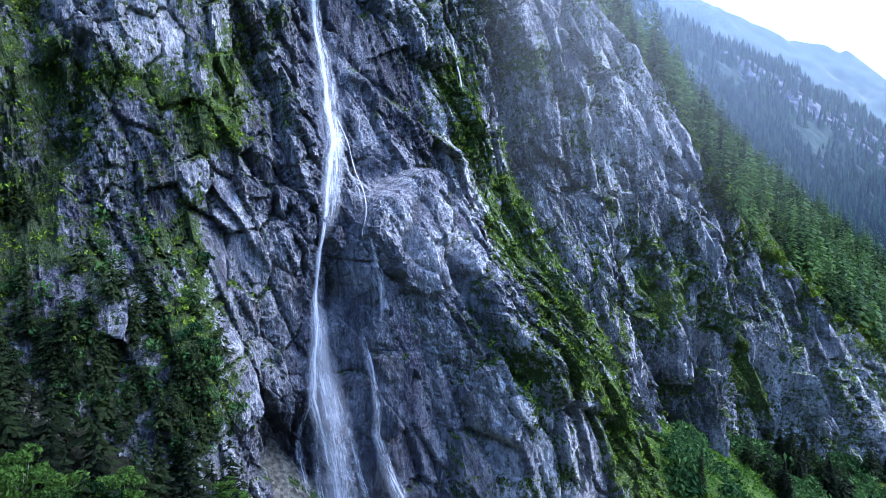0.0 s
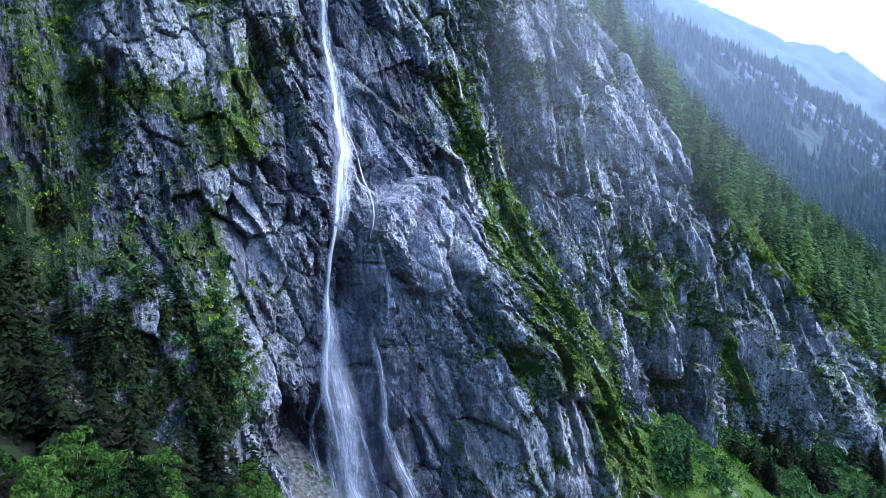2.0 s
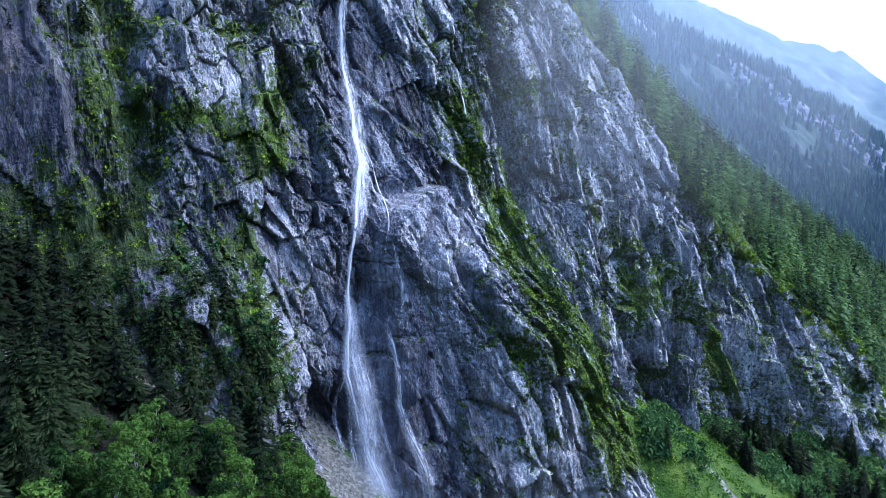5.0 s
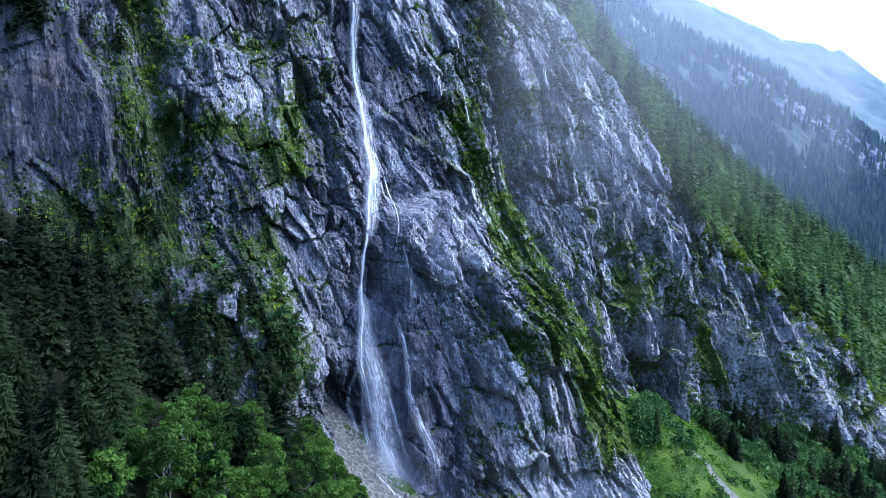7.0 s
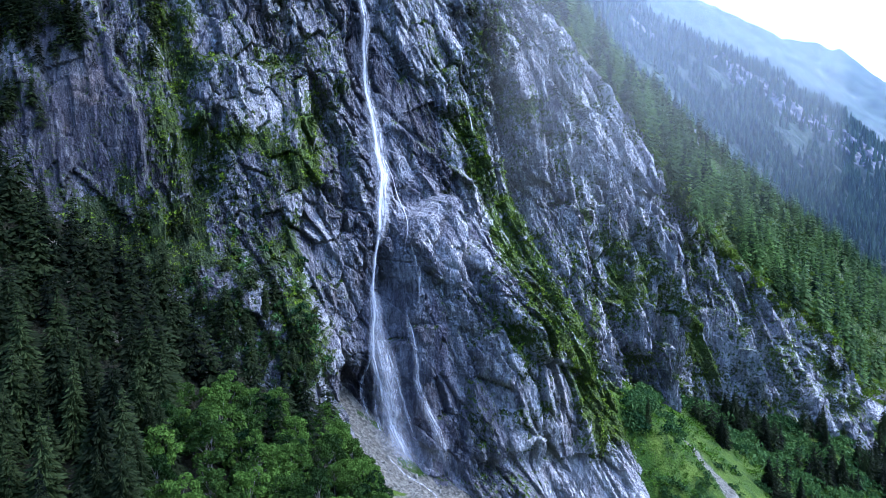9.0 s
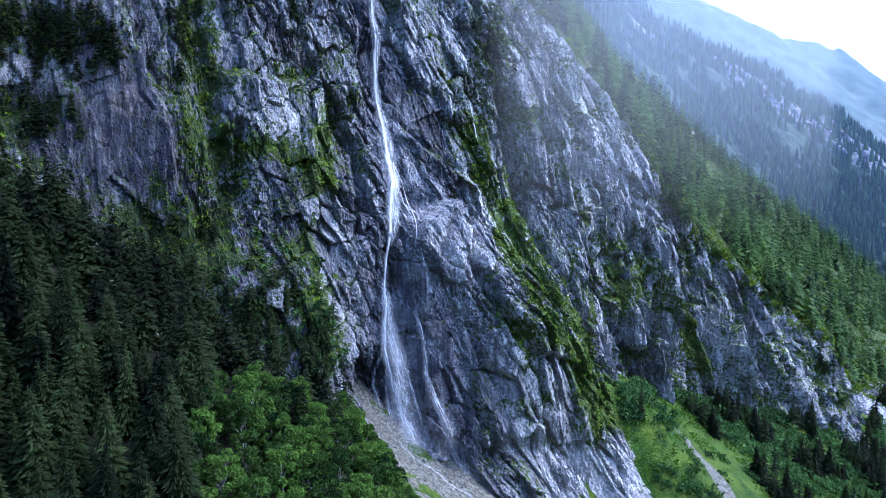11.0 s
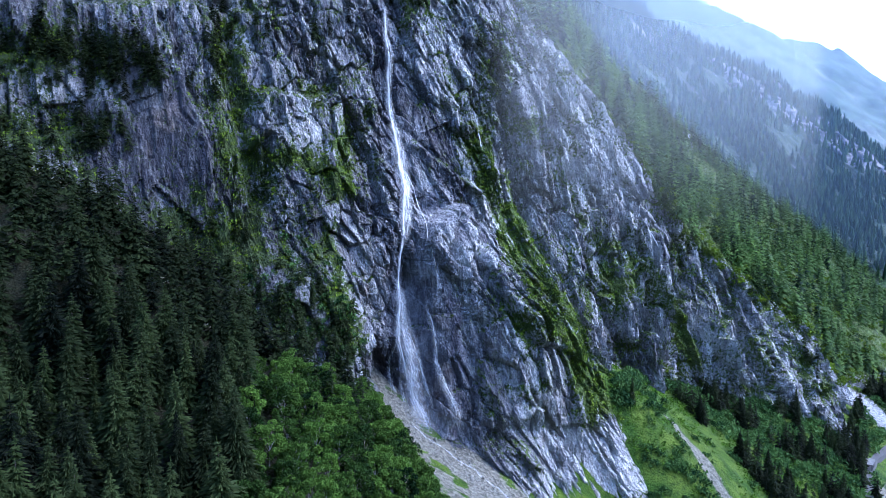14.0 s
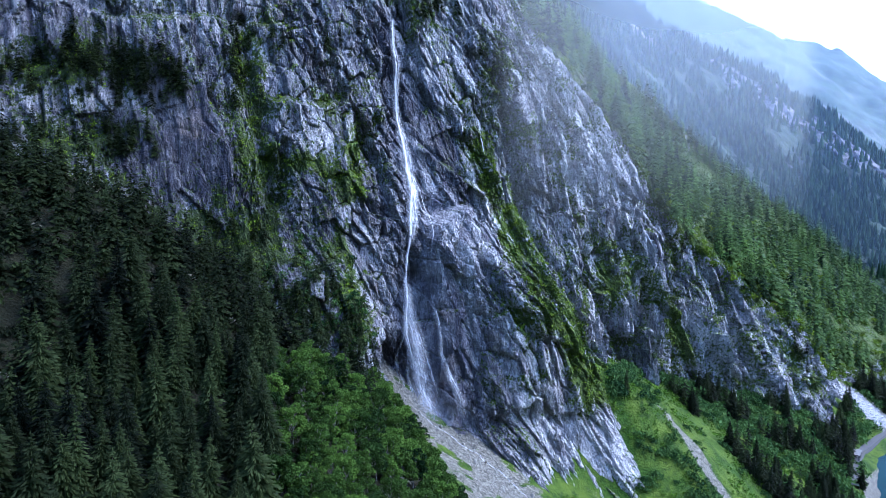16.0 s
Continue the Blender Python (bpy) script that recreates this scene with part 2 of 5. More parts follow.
def hill_material():
    m, n, l, p = material("far_hillside")
    k = Nodes(m.node_tree)
    mid = k.noise(k.place((1, 1, 0.3)), 0.09, 8, 0.7)
    green = k.ramp(k.noise(k.place(), 0.02, 8, 0.7), (0.35, (0.008, 0.020, 0.010)), (0.6, (0.026, 0.052, 0.018)))
    stone = k.ramp(mid, (0.38, (0.03, 0.032, 0.036)), (0.60, (0.24, 0.225, 0.21)))
    l.new(k.mix(k.attribute("bare"), green, stone), p.inputs["Base Color"])
    p.inputs["Roughness"].default_value = 0.9
    l.new(k.bump(mid, 1.0, 5.0), p.inputs["Normal"])
    return m


ROCK, MEADOW, HILL = rock_material(), ground_material(), hill_material()


# ---- the cliff: one sheet over (s along the foot, z height), d towards the valley ----
ORIGIN, EAST, OUT = np.array([-210.0, 161.0]), np.array([0.845, 0.535]), np.array([0.535, -0.845])


def cliff_place(s, z, d):
    return np.stack([ORIGIN[0] + s * EAST[0] + d * OUT[0], ORIGIN[1] + s * EAST[1] + d * OUT[1], z + 0 * s], -1)


CLIFF_LEFT = plate([
    (-120, 290, -30), (-100, 200, 0), (-20, 290, -15), (-10, 210, 40), (30, 281, 5), (64, 233, 30), (60, 350, -10), (80, 246, 34), (95, 208, 48), (112, 188, 68),
    (95, 227, 34), (118, 268, 33), (158, 258, 26), (172, 268, 22), (168, 188, 54), (172, 325, 6), (165, 234, 42), (156, 200, 55), (136, 165, 74),
    (160, 140, 66), (198, 219, 50), (200, 208, 56), (208, 168, 76), (195, 120, 86), (177, 110, 90), (189, 99, 107), (198, 99, 107), (204, 88, 126), (205, 312, 14), (205, 345, 4), (230, 275, 27),
], 0.02)
RIGHT_NEAR = [
    (198, 219, 50), (200, 208, 56), (208, 168, 76), (195, 120, 86), (177, 110, 90), (189, 99, 107), (198, 99, 107), (204, 88, 126), (172, 325, 6), (165, 234, 42), (160, 140, 66), (205, 312, 14), (205, 345, 4), (242, 275, 27), (172, 290, 15), (168, 188, 54), (178, 258, 26),
    (228, 122, 99), (245, 105, 104), (261, 86, 115), (232, 82, 120), (285, 98, 108), (280, 72, 130), (320, 96, 88), (303, 70, 112), (285, 48, 146), (250, 56, 138), (222, 171, 95), (240, 193, 62), (262, 227, 30),
]
RIGHT_FAR = [
    (278, 281, 24), (284, 324, 3), (269, 152, 84), (307, 118, 72), (331, 122, 46), (348, 153, 38), (335, 300, -2), (341, 170, 31), (370, 250, 9), (392, 156, 28), (402, 262, 0), (371, 100, 34), (450, 173, 10),
    (480, 176, 8), (500, 66, 40), (551, 59, 48), (600, 97, 24), (616, 212, -42), (685, 290, -162), (869, 233, -170), (713, 31, 13), (920, 150, -140), (900, 20, -20), (1250, 110, -210), (1250, 0, -110),
]
CLIFF_RIGHT = plate(RIGHT_NEAR + RIGHT_FAR, 0.02)
CREST = ((300, 500, 600, 700, 800, 900, 1040, 1220, 1400), (480, 446, 415, 372, 318, 265, 205, 140, 90))
RIM = [(300, 372), (350, 332), (402, 266), (450, 208), (482, 180), (550, 140), (600, 112), (630, 90), (652, 64), (690, 34), (1000, 6)]


def rim_height(s):
    return np.interp(s, [a for a, _ in RIM], [b for _, b in RIM])


def cliff_base(s, z):
    mixed = smoothstep(170, 225, s)
    d = CLIFF_LEFT(s, z) * (1 - mixed) + CLIFF_RIGHT(s, z) * mixed
    d = d + 8 * bump_at(s, z, 204, 196, 24, 44, radians(10))      # the great nose of rock beside the fall
    above = np.maximum(z - rim_height(s) - 6, 0) * smoothstep(290, 350, s)
    return np.clip(d - 0.25 * above, -260, 165)


FALL = [(189, 345), (187, 310), (185, 288), (183, 259), (180, 238), (173, 218), (170, 205), (167, 188), (165, 172), (164, 155), (164, 140), (165, 116)]
SIDE_FALL = [(184, 248), (186, 236), (186, 225), (183, 217), (179, 209), (178, 200), (179, 191)]
BUTTRESSES = [
    ([(396, 285), (392, 226), (397, 200), (408, 170), (420, 120)], 13), ([(438, 205), (458, 168), (470, 120), (482, 70)], 15), ([(520, 150), (545, 108), (558, 50)], 17),
    ([(584, 112), (600, 60), (608, 20)], 18), ([(300, 330), (304, 250), (318, 190)], 11), ([(352, 190), (372, 140), (388, 96)], 13), ([(150, 330), (153, 270), (149, 240)], 6),
    ([(62, 330), (76, 262), (84, 216)], 7), ([(137, 200), (146, 160), (150, 120)], 6),
]
MOSSY_RIDGE = [(237, 252), (247, 237), (254, 219), (260, 202), (267, 185), (272, 167), (274, 150), (266, 137)]
LOW_MOSS = [(235, 205), (232, 186), (236, 172), (248, 158), (262, 150)]
NOSE_CRACK = [(215, 224), (208, 212), (203, 200), (206, 184), (214, 166)]
SLAB_LEDGE = [(194, 265), (206, 254), (217, 246), (231, 236)]
# dark clefts: the line down the face, its width and its depth
NEAR_CLEFTS = [
    ([(97, 330), (95, 292), (96, 262), (103, 234)], 5.5, 10), ([(103, 232), (92, 214), (80, 208)], 5, 4), ([(108, 263), (108, 244)], 2.6, 8), ([(176, 330), (178, 290), (176, 262)], 3.5, 4),
    (NOSE_CRACK, 2.2, 7), ([(200, 223), (190, 207), (188, 196)], 1.5, 4), ([(165, 246), (163, 232), (158, 214)], 2, 5), ([(150, 262), (148, 244), (156, 224)], 2, 4),
]
RIDGE_CLEFTS = [
    ([(264, 285), (270, 240), (276, 205), (288, 178), (296, 155), (300, 134)], 6.5, 16), ([(346, 300), (331, 266), (323, 234)], 3, 16), ([(392, 168), (403, 132), (405, 102)], 4, 14), ([(462, 208), (455, 190), (452, 164), (433, 138)], 4, 12),
    ([(271, 300), (264, 273)], 2, 5), ([(302, 310), (295, 285), (295, 258)], 2.4, 10), ([(315, 302), (327, 285)], 2, 7),
]
FAR_CLEFTS = [
    ([(334, 204), (320, 177), (307, 158)], 2.6, 11), ([(374, 200), (358, 162), (363, 126)], 2.6, 10), ([(314, 236), (317, 201), (324, 170)], 2.2, 9), ([(488, 180), (460, 127), (453, 88)], 3.5, 12),
    ([(356, 215), (360, 180), (366, 140)], 2.5, 6), ([(330, 190), (334, 160), (340, 136)], 2, 6), ([(500, 150), (512, 110), (520, 70)], 3.5, 9),
]
# hollows and overhangs: middle, radii, depth
HOLLOWS = [(154, 143, 9, 12, 15), (174, 190, 5, 7, 8), (189, 228, 6, 5, 9), (150, 176, 4, 12, 4), (207, 113, 24, 7, 8), (192, 240, 8, 6, 4), (262, 142, 9, 6, 5), (224, 200, 4, 9, 5), (114, 214, 6, 5, 4)]


def gully_lines(s, z):
    """1 in the narrow leaning gullies that part the buttresses of the far wall."""
    lines = np.abs(fbm((s + 0.28 * z) / 20 + 0.5 * fbm(s / 12, z / 25, 2, 79), z / 150, 2, 75))
    return smoothstep(0.085, 0.015, lines) * smoothstep(305, 340, s) * smoothstep(720, 640, s)


def splinters(s, z, weight, sizes, lean, seed, warp, calm):
    """Three scales of flat broken faces drawn out along one lean: relief, joints and tones, worked out only where weight is above nothing."""
    out, joint, tone = np.zeros(s.shape), np.ones(s.shape), np.zeros(s.shape)
    on = weight > 0.004
    if on.any():
        x, y, w = s[on], z[on], warp[on]
        total, open_, hue = 0, 1, 0
        for i, (wide, tall, high) in enumerate(sizes):
            face, gap, own = facets(x + w * (0.5, 0.3, 0.15)[i], y + w * 0.3, wide, tall, radians(lean + (0, 4, -5)[i]), seed + 7 * i)
            part_ = high * (1 if i == 0 else calm[on])
            total = total + part_ * face - part_ * 0.5 * np.exp(-((gap / 0.06) ** 2))
            open_ = np.minimum(open_, gap) if i < 2 else open_
            hue = hue + (0.4, 0.35, 0.25)[i] * own
        out[on], joint[on], tone[on] = total, open_, hue
    return out * weight, joint * weight, tone * weight


def broken_of(s, z):
    """0 on calm panels of rock, 1 where it is shattered."""
    return smoothstep(-0.22, 0.28, fbm((s + 0.2 * z) / 17, z / 30, 4, 87))


def lean_of(s, z):
    """1 where the rock splits along a lean, 0 where it splits upright."""
    return smoothstep(176, 192, s + 0.1 * (z - 200)) * smoothstep(312, 276, s + 0.25 * (z - 180))


def cliff_relief(s, z, tones=False):
    """Buttresses, gullies and broken faces, in metres outwards."""
    s, z = np.asarray(s, float), np.asarray(z, float)
    warp = 7 * fbm(s / 30, z / 40, 3, 5)
    leaning = lean_of(s, z)
    near_wall = smoothstep(116, 90, s) * (1 - leaning)
    far_wall = smoothstep(270, 300, s) * (1 - leaning)
    blocky = np.clip(1 - leaning - near_wall - far_wall, 0, 1)
    big, _, tone_big = facets(s + warp, z + warp, 28, 66, radians(14), 11)
    calm = 0.4 + 0.8 * broken_of(s, z)
    kinds = [
        splinters(s, z, near_wall, ((6.5, 30, 2.6), (2.4, 13, 1.3), (1.2, 6, 0.6)), 2, 101, warp, calm),
        splinters(s, z, blocky, ((9, 17, 4.6), (3.4, 9, 2.4), (1.5, 4, 1.1)), 14, 131, warp, calm),
        splinters(s, z, leaning, ((7, 27, 5.0), (2.6, 11, 2.6), (1.3, 5, 1.3)), 17, 161, warp, calm),
        splinters(s, z, far_wall, ((9, 46, 6.4), (3.2, 22, 2.7), (1.4, 9, 0.8)), 6, 191, warp, calm),
    ]
    d = 6.0 * big + sum(k[0] for k in kinds) + 0.4 * fbm(s / 2.2, z / 3.6, 3, 61)
    d = d - 2.4 * np.abs(fbm(s / 6, z / 70, 3, 71)) * np.maximum(far_wall, near_wall)
    upright = s + 0.28 * z
    d = d + (5 - 20 * np.abs(fbm(upright / 26, z / 190, 3, 73))) * smoothstep(300, 345, s) * smoothstep(700, 640, s)
    d = d - 9 * gully_lines(s, z)
    # smoother slabs: the streaked wall, the dark slab beside the fall, the pale panels
    plain = 0.45 * smoothstep(0.15, 0.6, bump_at(s, z, 52, 258, 34, 52)) + 0.5 * smoothstep(0.2, 0.6, bump_at(s, z, 206, 268, 13, 30, radians(24))) + 0.55 * smoothstep(0.2, 0.6, bump_at(s, z, 157, 245, 7, 20, radians(10)))
    plain = plain + 0.5 * smoothstep(0.2, 0.6, bump_at(s, z, 126, 266, 12, 18)) + 0.2 * smoothstep(0.2, 0.6, bump_at(s, z, 360, 255, 18, 42, radians(-8))) + 0.5 * smoothstep(0.2, 0.6, bump_at(s, z, 195, 208, 9, 15, radians(20)))
    d = d * (1 - np.clip(plain, 0, 0.65))
    d = d * (1 - 0.7 * smoothstep(4, 20, z - rim_height(s)) * smoothstep(290, 350, s)) * (1 - 0.6 * smoothstep(128, 112, z) * smoothstep(262, 285, s) * smoothstep(360, 340, s))
    # leaning buttresses, each ending in a sharp edge with a recess behind it
    for line, height in BUTTRESSES:
        edge_s = np.interp(-z, [-b for _, b in line], [a for a, _ in line]) + 2.5 * fbm(z / 14, z * 0 + line[0][0], 3, 83)
        fade = smoothstep(line[-1][1] - 25, line[-1][1] + 5, z) * smoothstep(line[0][1] + 20, line[0][1] - 40, z)
        off = s - edge_s
        d = d + fade * height * np.where(off < 0, np.exp(np.minimum(off, 0) / 22), -0.7 * np.exp(-np.maximum(off, 0) / 13) + 1.7 * np.exp(-np.maximum(off, 0) / 1.2))
    wob = 2.5 * fbm(s / 9, z / 9, 3, 77)
    for line, width, deep in NEAR_CLEFTS + RIDGE_CLEFTS + FAR_CLEFTS:
        d = d - deep * along(s + 0.6 * wob, z, line, width)
    for cs, cz, rs, rz_, deep in HOLLOWS:
        d = d - deep * bump_at(s + wob, z, cs, cz, rs, rz_)
    # the bed of the fall, the ledge across the slab, the mossy ridge
    d = d - 3 * along(s + wob, z, FALL[:8], 6) + 4 * along(s + 0.5 * wob, z + 3, SLAB_LEDGE, 3) - 3 * along(s + 0.5 * wob, z - 2, SLAB_LEDGE, 2.5)
    d = d + 4 * along(s + wob, z, MOSSY_RIDGE, 8)
    # the boulder-like nose with a sharp upper edge beside the fall
    edge = np.interp(s, [170, 178, 185, 201, 209, 215, 226], [176, 208, 219, 227, 229, 222, 205])
    d = d + 13 * smoothstep(1.6, -0.4, z - edge + 0.4 * wob) * smoothstep(173, 182, s + 0.3 * wob) * smoothstep(240, 212, s) * smoothstep(88, 128, z)
    # the overhanging lip under the mossy ridge
    lip = np.interp(s, [212, 216, 223, 249, 266], [176, 171, 160, 152, 137]) + 0.8 * wob
    d = d - 6 * smoothstep(0.5, -2.5, z - lip) * np.exp(-np.maximum(lip - z, 0) / 12) * smoothstep(210, 217, s) * smoothstep(276, 266, s)
    # shelves across the near end
    for level, low, high in ((300, -140, 36), (262, -140, 30), (287, 108, 150), (331, 20, 120)):
        line = level + 4 * fbm(s / 18, s * 0 + level, 3, 81)
        d = d - 7 * smoothstep(-2.5, 2.5, z - line) * smoothstep(low - 8, low, s) * smoothstep(high + 10, high, s) * np.exp(-np.maximum(z - line, 0) / 16)
    if tones:
        return d, 0.22 * tone_big + 0.78 * sum(k[2] for k in kinds), np.minimum(sum(k[1] for k in kinds), 1)
    return d


s_line = np.unique(np.r_[np.arange(-140, 0, 1.6), np.arange(0, 80, 0.9), np.arange(80, 310, 0.66), np.arange(310, 520, 0.95), np.arange(520, 1000, 3.2), np.arange(1000, 1400, 8)])
z_line = np.unique(np.r_[np.arange(-6, 60, 3.5), np.arange(60, 100, 1.1), np.arange(100, 300, 0.70), np.arange(300, 352, 1.0), np.arange(352, 480, 2.0)])
S, Z = np.meshgrid(s_line, z_line)
relief, slab, joints = cliff_relief(S, Z, True)
D = cliff_base(S, Z) + relief
crest = np.interp(S, CREST[0], CREST[1])
over = np.maximum(Z - crest, 0) * smoothstep(400, 560, S)
PLACES = cliff_place(S, np.where(over > 0, Z - 1.3 * over, Z), D - 1.6 * over)
steep = np.gradient(D, axis=0) / np.gradient(Z, axis=0)
ledge = np.clip(-steep, 0, 3)
far_chute = along(S, Z, [(648, 66), (668, 46), (700, 20), (720, 0)], 13)
wood = smoothstep(2, 16, Z - rim_height(S)) * smoothstep(290, 350, S) * (1 - far_chute)
patchy = fbm(S / 20, Z / 28, 5, 91)
green_zones = (
    0.75 * along(S, Z, [(97, 300), (95, 262), (102, 232), (92, 212), (78, 208)], 8) + 0.5 * along(S, Z, [(88, 310), (86, 250)], 7)
    + 0.55 * along(S, Z, [(137, 232), (131, 199), (125, 165)], 5) + 0.5 * along(S, Z, [(112, 258), (130, 250), (145, 236)], 8)
    + 0.45 * bump_at(S, Z, 88, 200, 40, 40) + 0.35 * bump_at(S, Z, 60, 224, 30, 16) + 0.72 * along(S, Z, MOSSY_RIDGE, 17) + 0.8 * along(S, Z, LOW_MOSS, 10) + 0.9 * along(S, Z, [(256, 122), (275, 122), (300, 126)], 8)
    + 0.4 * along(S, Z, SLAB_LEDGE, 3) + 0.35 * along(S, Z, NOSE_CRACK, 4) + 0.7 * along(S, Z, [(123, 207), (125, 194), (126, 182)], 4) + 0.6 * along(S, Z, [(129, 188), (130, 171), (130, 160)], 3.5)
    + 0.6 * along(S, Z, [(117, 255), (130, 246), (147, 240)], 6) + 0.45 * along(S, Z, [(176, 290), (157, 268), (148, 262)], 6) + 0.7 * bump_at(S, Z, 312, 268, 7, 26) + 0.6 * bump_at(S, Z, 272, 255, 5, 26)
    + 0.7 * bump_at(S, Z, 348, 168, 7, 10) + 0.9 * along(S, Z, [(434, 142), (442, 113)], 7) + 0.3 * along(S, Z, [(338, 201), (366, 186), (390, 158)], 5) + 0.3 * along(S, Z, [(378, 194), (420, 145)], 6)
    + 0.5 * along(S, Z, [(308, 280), (312, 250), (316, 236), (326, 214)], 6) + 0.45 * bump_at(S, Z, 278, 270, 7, 18)
    + 0.2 * along(S, Z, [(345, 186), (362, 172), (378, 158)], 7) + 0.6 * along(S, Z, [(420, 150), (434, 128), (444, 108)], 8)
    + 0.8 * along(S, Z, [(572, 92), (590, 60), (602, 34)], 8) + 0.6 * bump_at(S, Z, 262, 320, 16, 24) + 0.5 * bump_at(S, Z, 210, 352, 22, 14)
    + 0.4 * along(S, Z, [(166, 300), (152, 252)], 9) + 0.5 * along(S, Z, [(112, 289), (150, 292)], 4) + 0.5 * bump_at(S, Z, 98, 318, 16, 22)
    + 0.6 * along(S, Z, [(-120, 304), (34, 302)], 11) + 0.6 * along(S, Z, [(-120, 258), (24, 258)], 14) + 0.6 * along(S, Z, [(60, 212), (100, 204)], 9)
    + 0.5 * along(S, Z, [(400, 205), (450, 185), (470, 160)], 7) + 0.45 * along(S, Z, [(520, 150), (560, 128), (600, 100)], 9)
)
patch_small = fbm(S / 6, Z / 9, 4, 97)
veg = 0.06 * smoothstep(300, 340, S) + 0.02 * smoothstep(168, 140, S) + 0.12 * gully_lines(S, Z) + 0.9 * along(S, Z, [(258, 132), (282, 119), (297, 104)], 9) + 0.27 + 0.30 * patchy + 0.30 * patch_small + 0.10 * ledge + 0.72 * green_zones * (0.75 + 0.5 * patchy + 0.7 * patch_small) + 0.16 * np.exp(-(joints / 0.07) ** 2) + 0.6 * wood + 0.02 * smoothstep(130, 60, S)
wet = np.clip(along(S, Z, FALL, 13) + 0.5 * bump_at(S, Z, 183, 140, 14, 38) + 0.6 * along(S, Z, [(204, 290), (208, 240)], 12) + 0.8 * along(S, Z, [(397, 258), (392, 226), (404, 182)], 7), 0, 1)
veg = veg - 0.22 * bump_at(S, Z, 54, 264, 28, 44) - 0.9 * far_chute - 0.35 * wet - 0.2 * smoothstep(0.3, 0.8, bump_at(S, Z, 150, 205, 22, 40)) - 0.18 * smoothstep(0.3, 0.8, bump_at(S, Z, 360, 250, 22, 50))
veg = veg - 0.45 * smoothstep(0.2, 0.6, bump_at(S, Z, 198, 212, 15, 24)) - 0.35 * smoothstep(0.3, 0.7, bump_at(S, Z, 250, 92, 34, 20))
pale = (
    0.8 * smoothstep(0.25, 0.6, bump_at(S, Z, 126, 264, 12, 18, radians(10))) + 0.6 * bump_at(S, Z, 110, 236, 5, 12) + 0.8 * along(S, Z, [(214, 176), (222, 165)], 3.2) + 0.5 * smoothstep(0.3, 0.7, bump_at(S, Z, 362, 270, 20, 45))
    + 0.9 * along(S, Z, [(238, 283), (238, 261)], 1.8) + 0.8 * along(S, Z, [(239, 250), (243, 238)], 2.6) + 0.8 * bump_at(S, Z, 236, 194, 2.5, 5) + 0.35 * smoothstep(0.3, 0.7, bump_at(S, Z, 195, 206, 12, 18, radians(15)))
    + 0.7 * bump_at(S, Z, 348, 290, 6, 30) + 0.75 * bump_at(S, Z, 20, 284, 26, 9) + 0.55 * along(S, Z, [(111, 205), (116, 184)], 3.5) + 0.4 * bump_at(S, Z, 137, 152, 9, 20) + 0.1 * bump_at(S, Z, 145, 205, 18, 20)
    # the last band here paints the glints of the wet far buttress pale
    + 1.0 * far_chute + 1.0 * smoothstep(0.2, 0.6, bump_at(S, Z, 254, 88, 40, 25)) + 0.1 * bump_at(S, Z, 500, 100, 60, 60) + 0.6 * bump_at(S, Z, 226, 138, 18, 28) + 0.8 * along(S, Z, [(398, 258), (391, 226), (395, 202), (404, 180)], 4)
)
# upper far wall painted paler for the extra sky light and haze on it
pale = np.clip(pale + 0.6 * smoothstep(285, 330, S) * smoothstep(160, 250, Z) * smoothstep(-0.3, 0.3, fbm(S / 9, Z / 40, 3, 99)), 0, 1)
# dark slabs of rock; the last oval paints the shade of the cave
dark_rock_and_shade = (
    0.32 * bump_at(S, Z, 426, 205, 12, 50, radians(14)) + 0.40 * smoothstep(0.1, 0.7, bump_at(S, Z, 48, 258, 42, 58)) + 0.3 * smoothstep(0.2, 0.6, bump_at(S, Z, 205, 264, 12, 36, radians(22)))
    + 0.2 * bump_at(S, Z, 180, 300, 10, 40) + 0.25 * bump_at(S, Z, 157, 245, 8, 22) + 0.15 * bump_at(S, Z, 190, 135, 12, 30) + 0.30 * bump_at(S, Z, 96, 205, 34, 46) + 0.2 * bump_at(S, Z, 160, 152, 14, 26)
)
# tone darker at the near end; upper far wall lightened for its light
slab = np.clip(slab - 0.07 * smoothstep(165, 120, S) - 0.04 * smoothstep(400, 440, S) * smoothstep(220, 180, Z) + 0.07 * smoothstep(198, 216, S) - 0.14 * smoothstep(60, 20, S) + 0.08 * smoothstep(290, 330, S) * smoothstep(180, 240, Z) - dark_rock_and_shade + 0.05 * bump_at(S, Z, 196, 206, 13, 20), 0, 1)
# the last mask holds real shrubs and painted shade at the near end
cliff_mesh = mesh_of("cliff", PLACES.reshape(-1, 3), grid_faces(*S.shape), ROCK, False, [("veg", veg), ("wet", wet), ("pale", pale), ("slab", slab), ("lean", lean_of(S, Z)), ("broken", broken_of(S, Z)), ("shrubs_and_shade", np.clip(smoothstep(150, 110, S) * (0.5 + 0.5 * smoothstep(255, 215, Z)) + 0.8 * smoothstep(50, 20, S) + 0.5 * patch_small, 0, 0.85))])
cliff = tagged(new("cliff", cliff_mesh), "sheer grey-blue rock face with mossy ledges and wet streaks", "cliff", kind="structure")


def cliff_d(s, z):
    s, z = np.atleast_1d(np.asarray(s, float)), np.atleast_1d(np.asarray(z, float))
    return cliff_base(s, z) + cliff_relief(s, z)


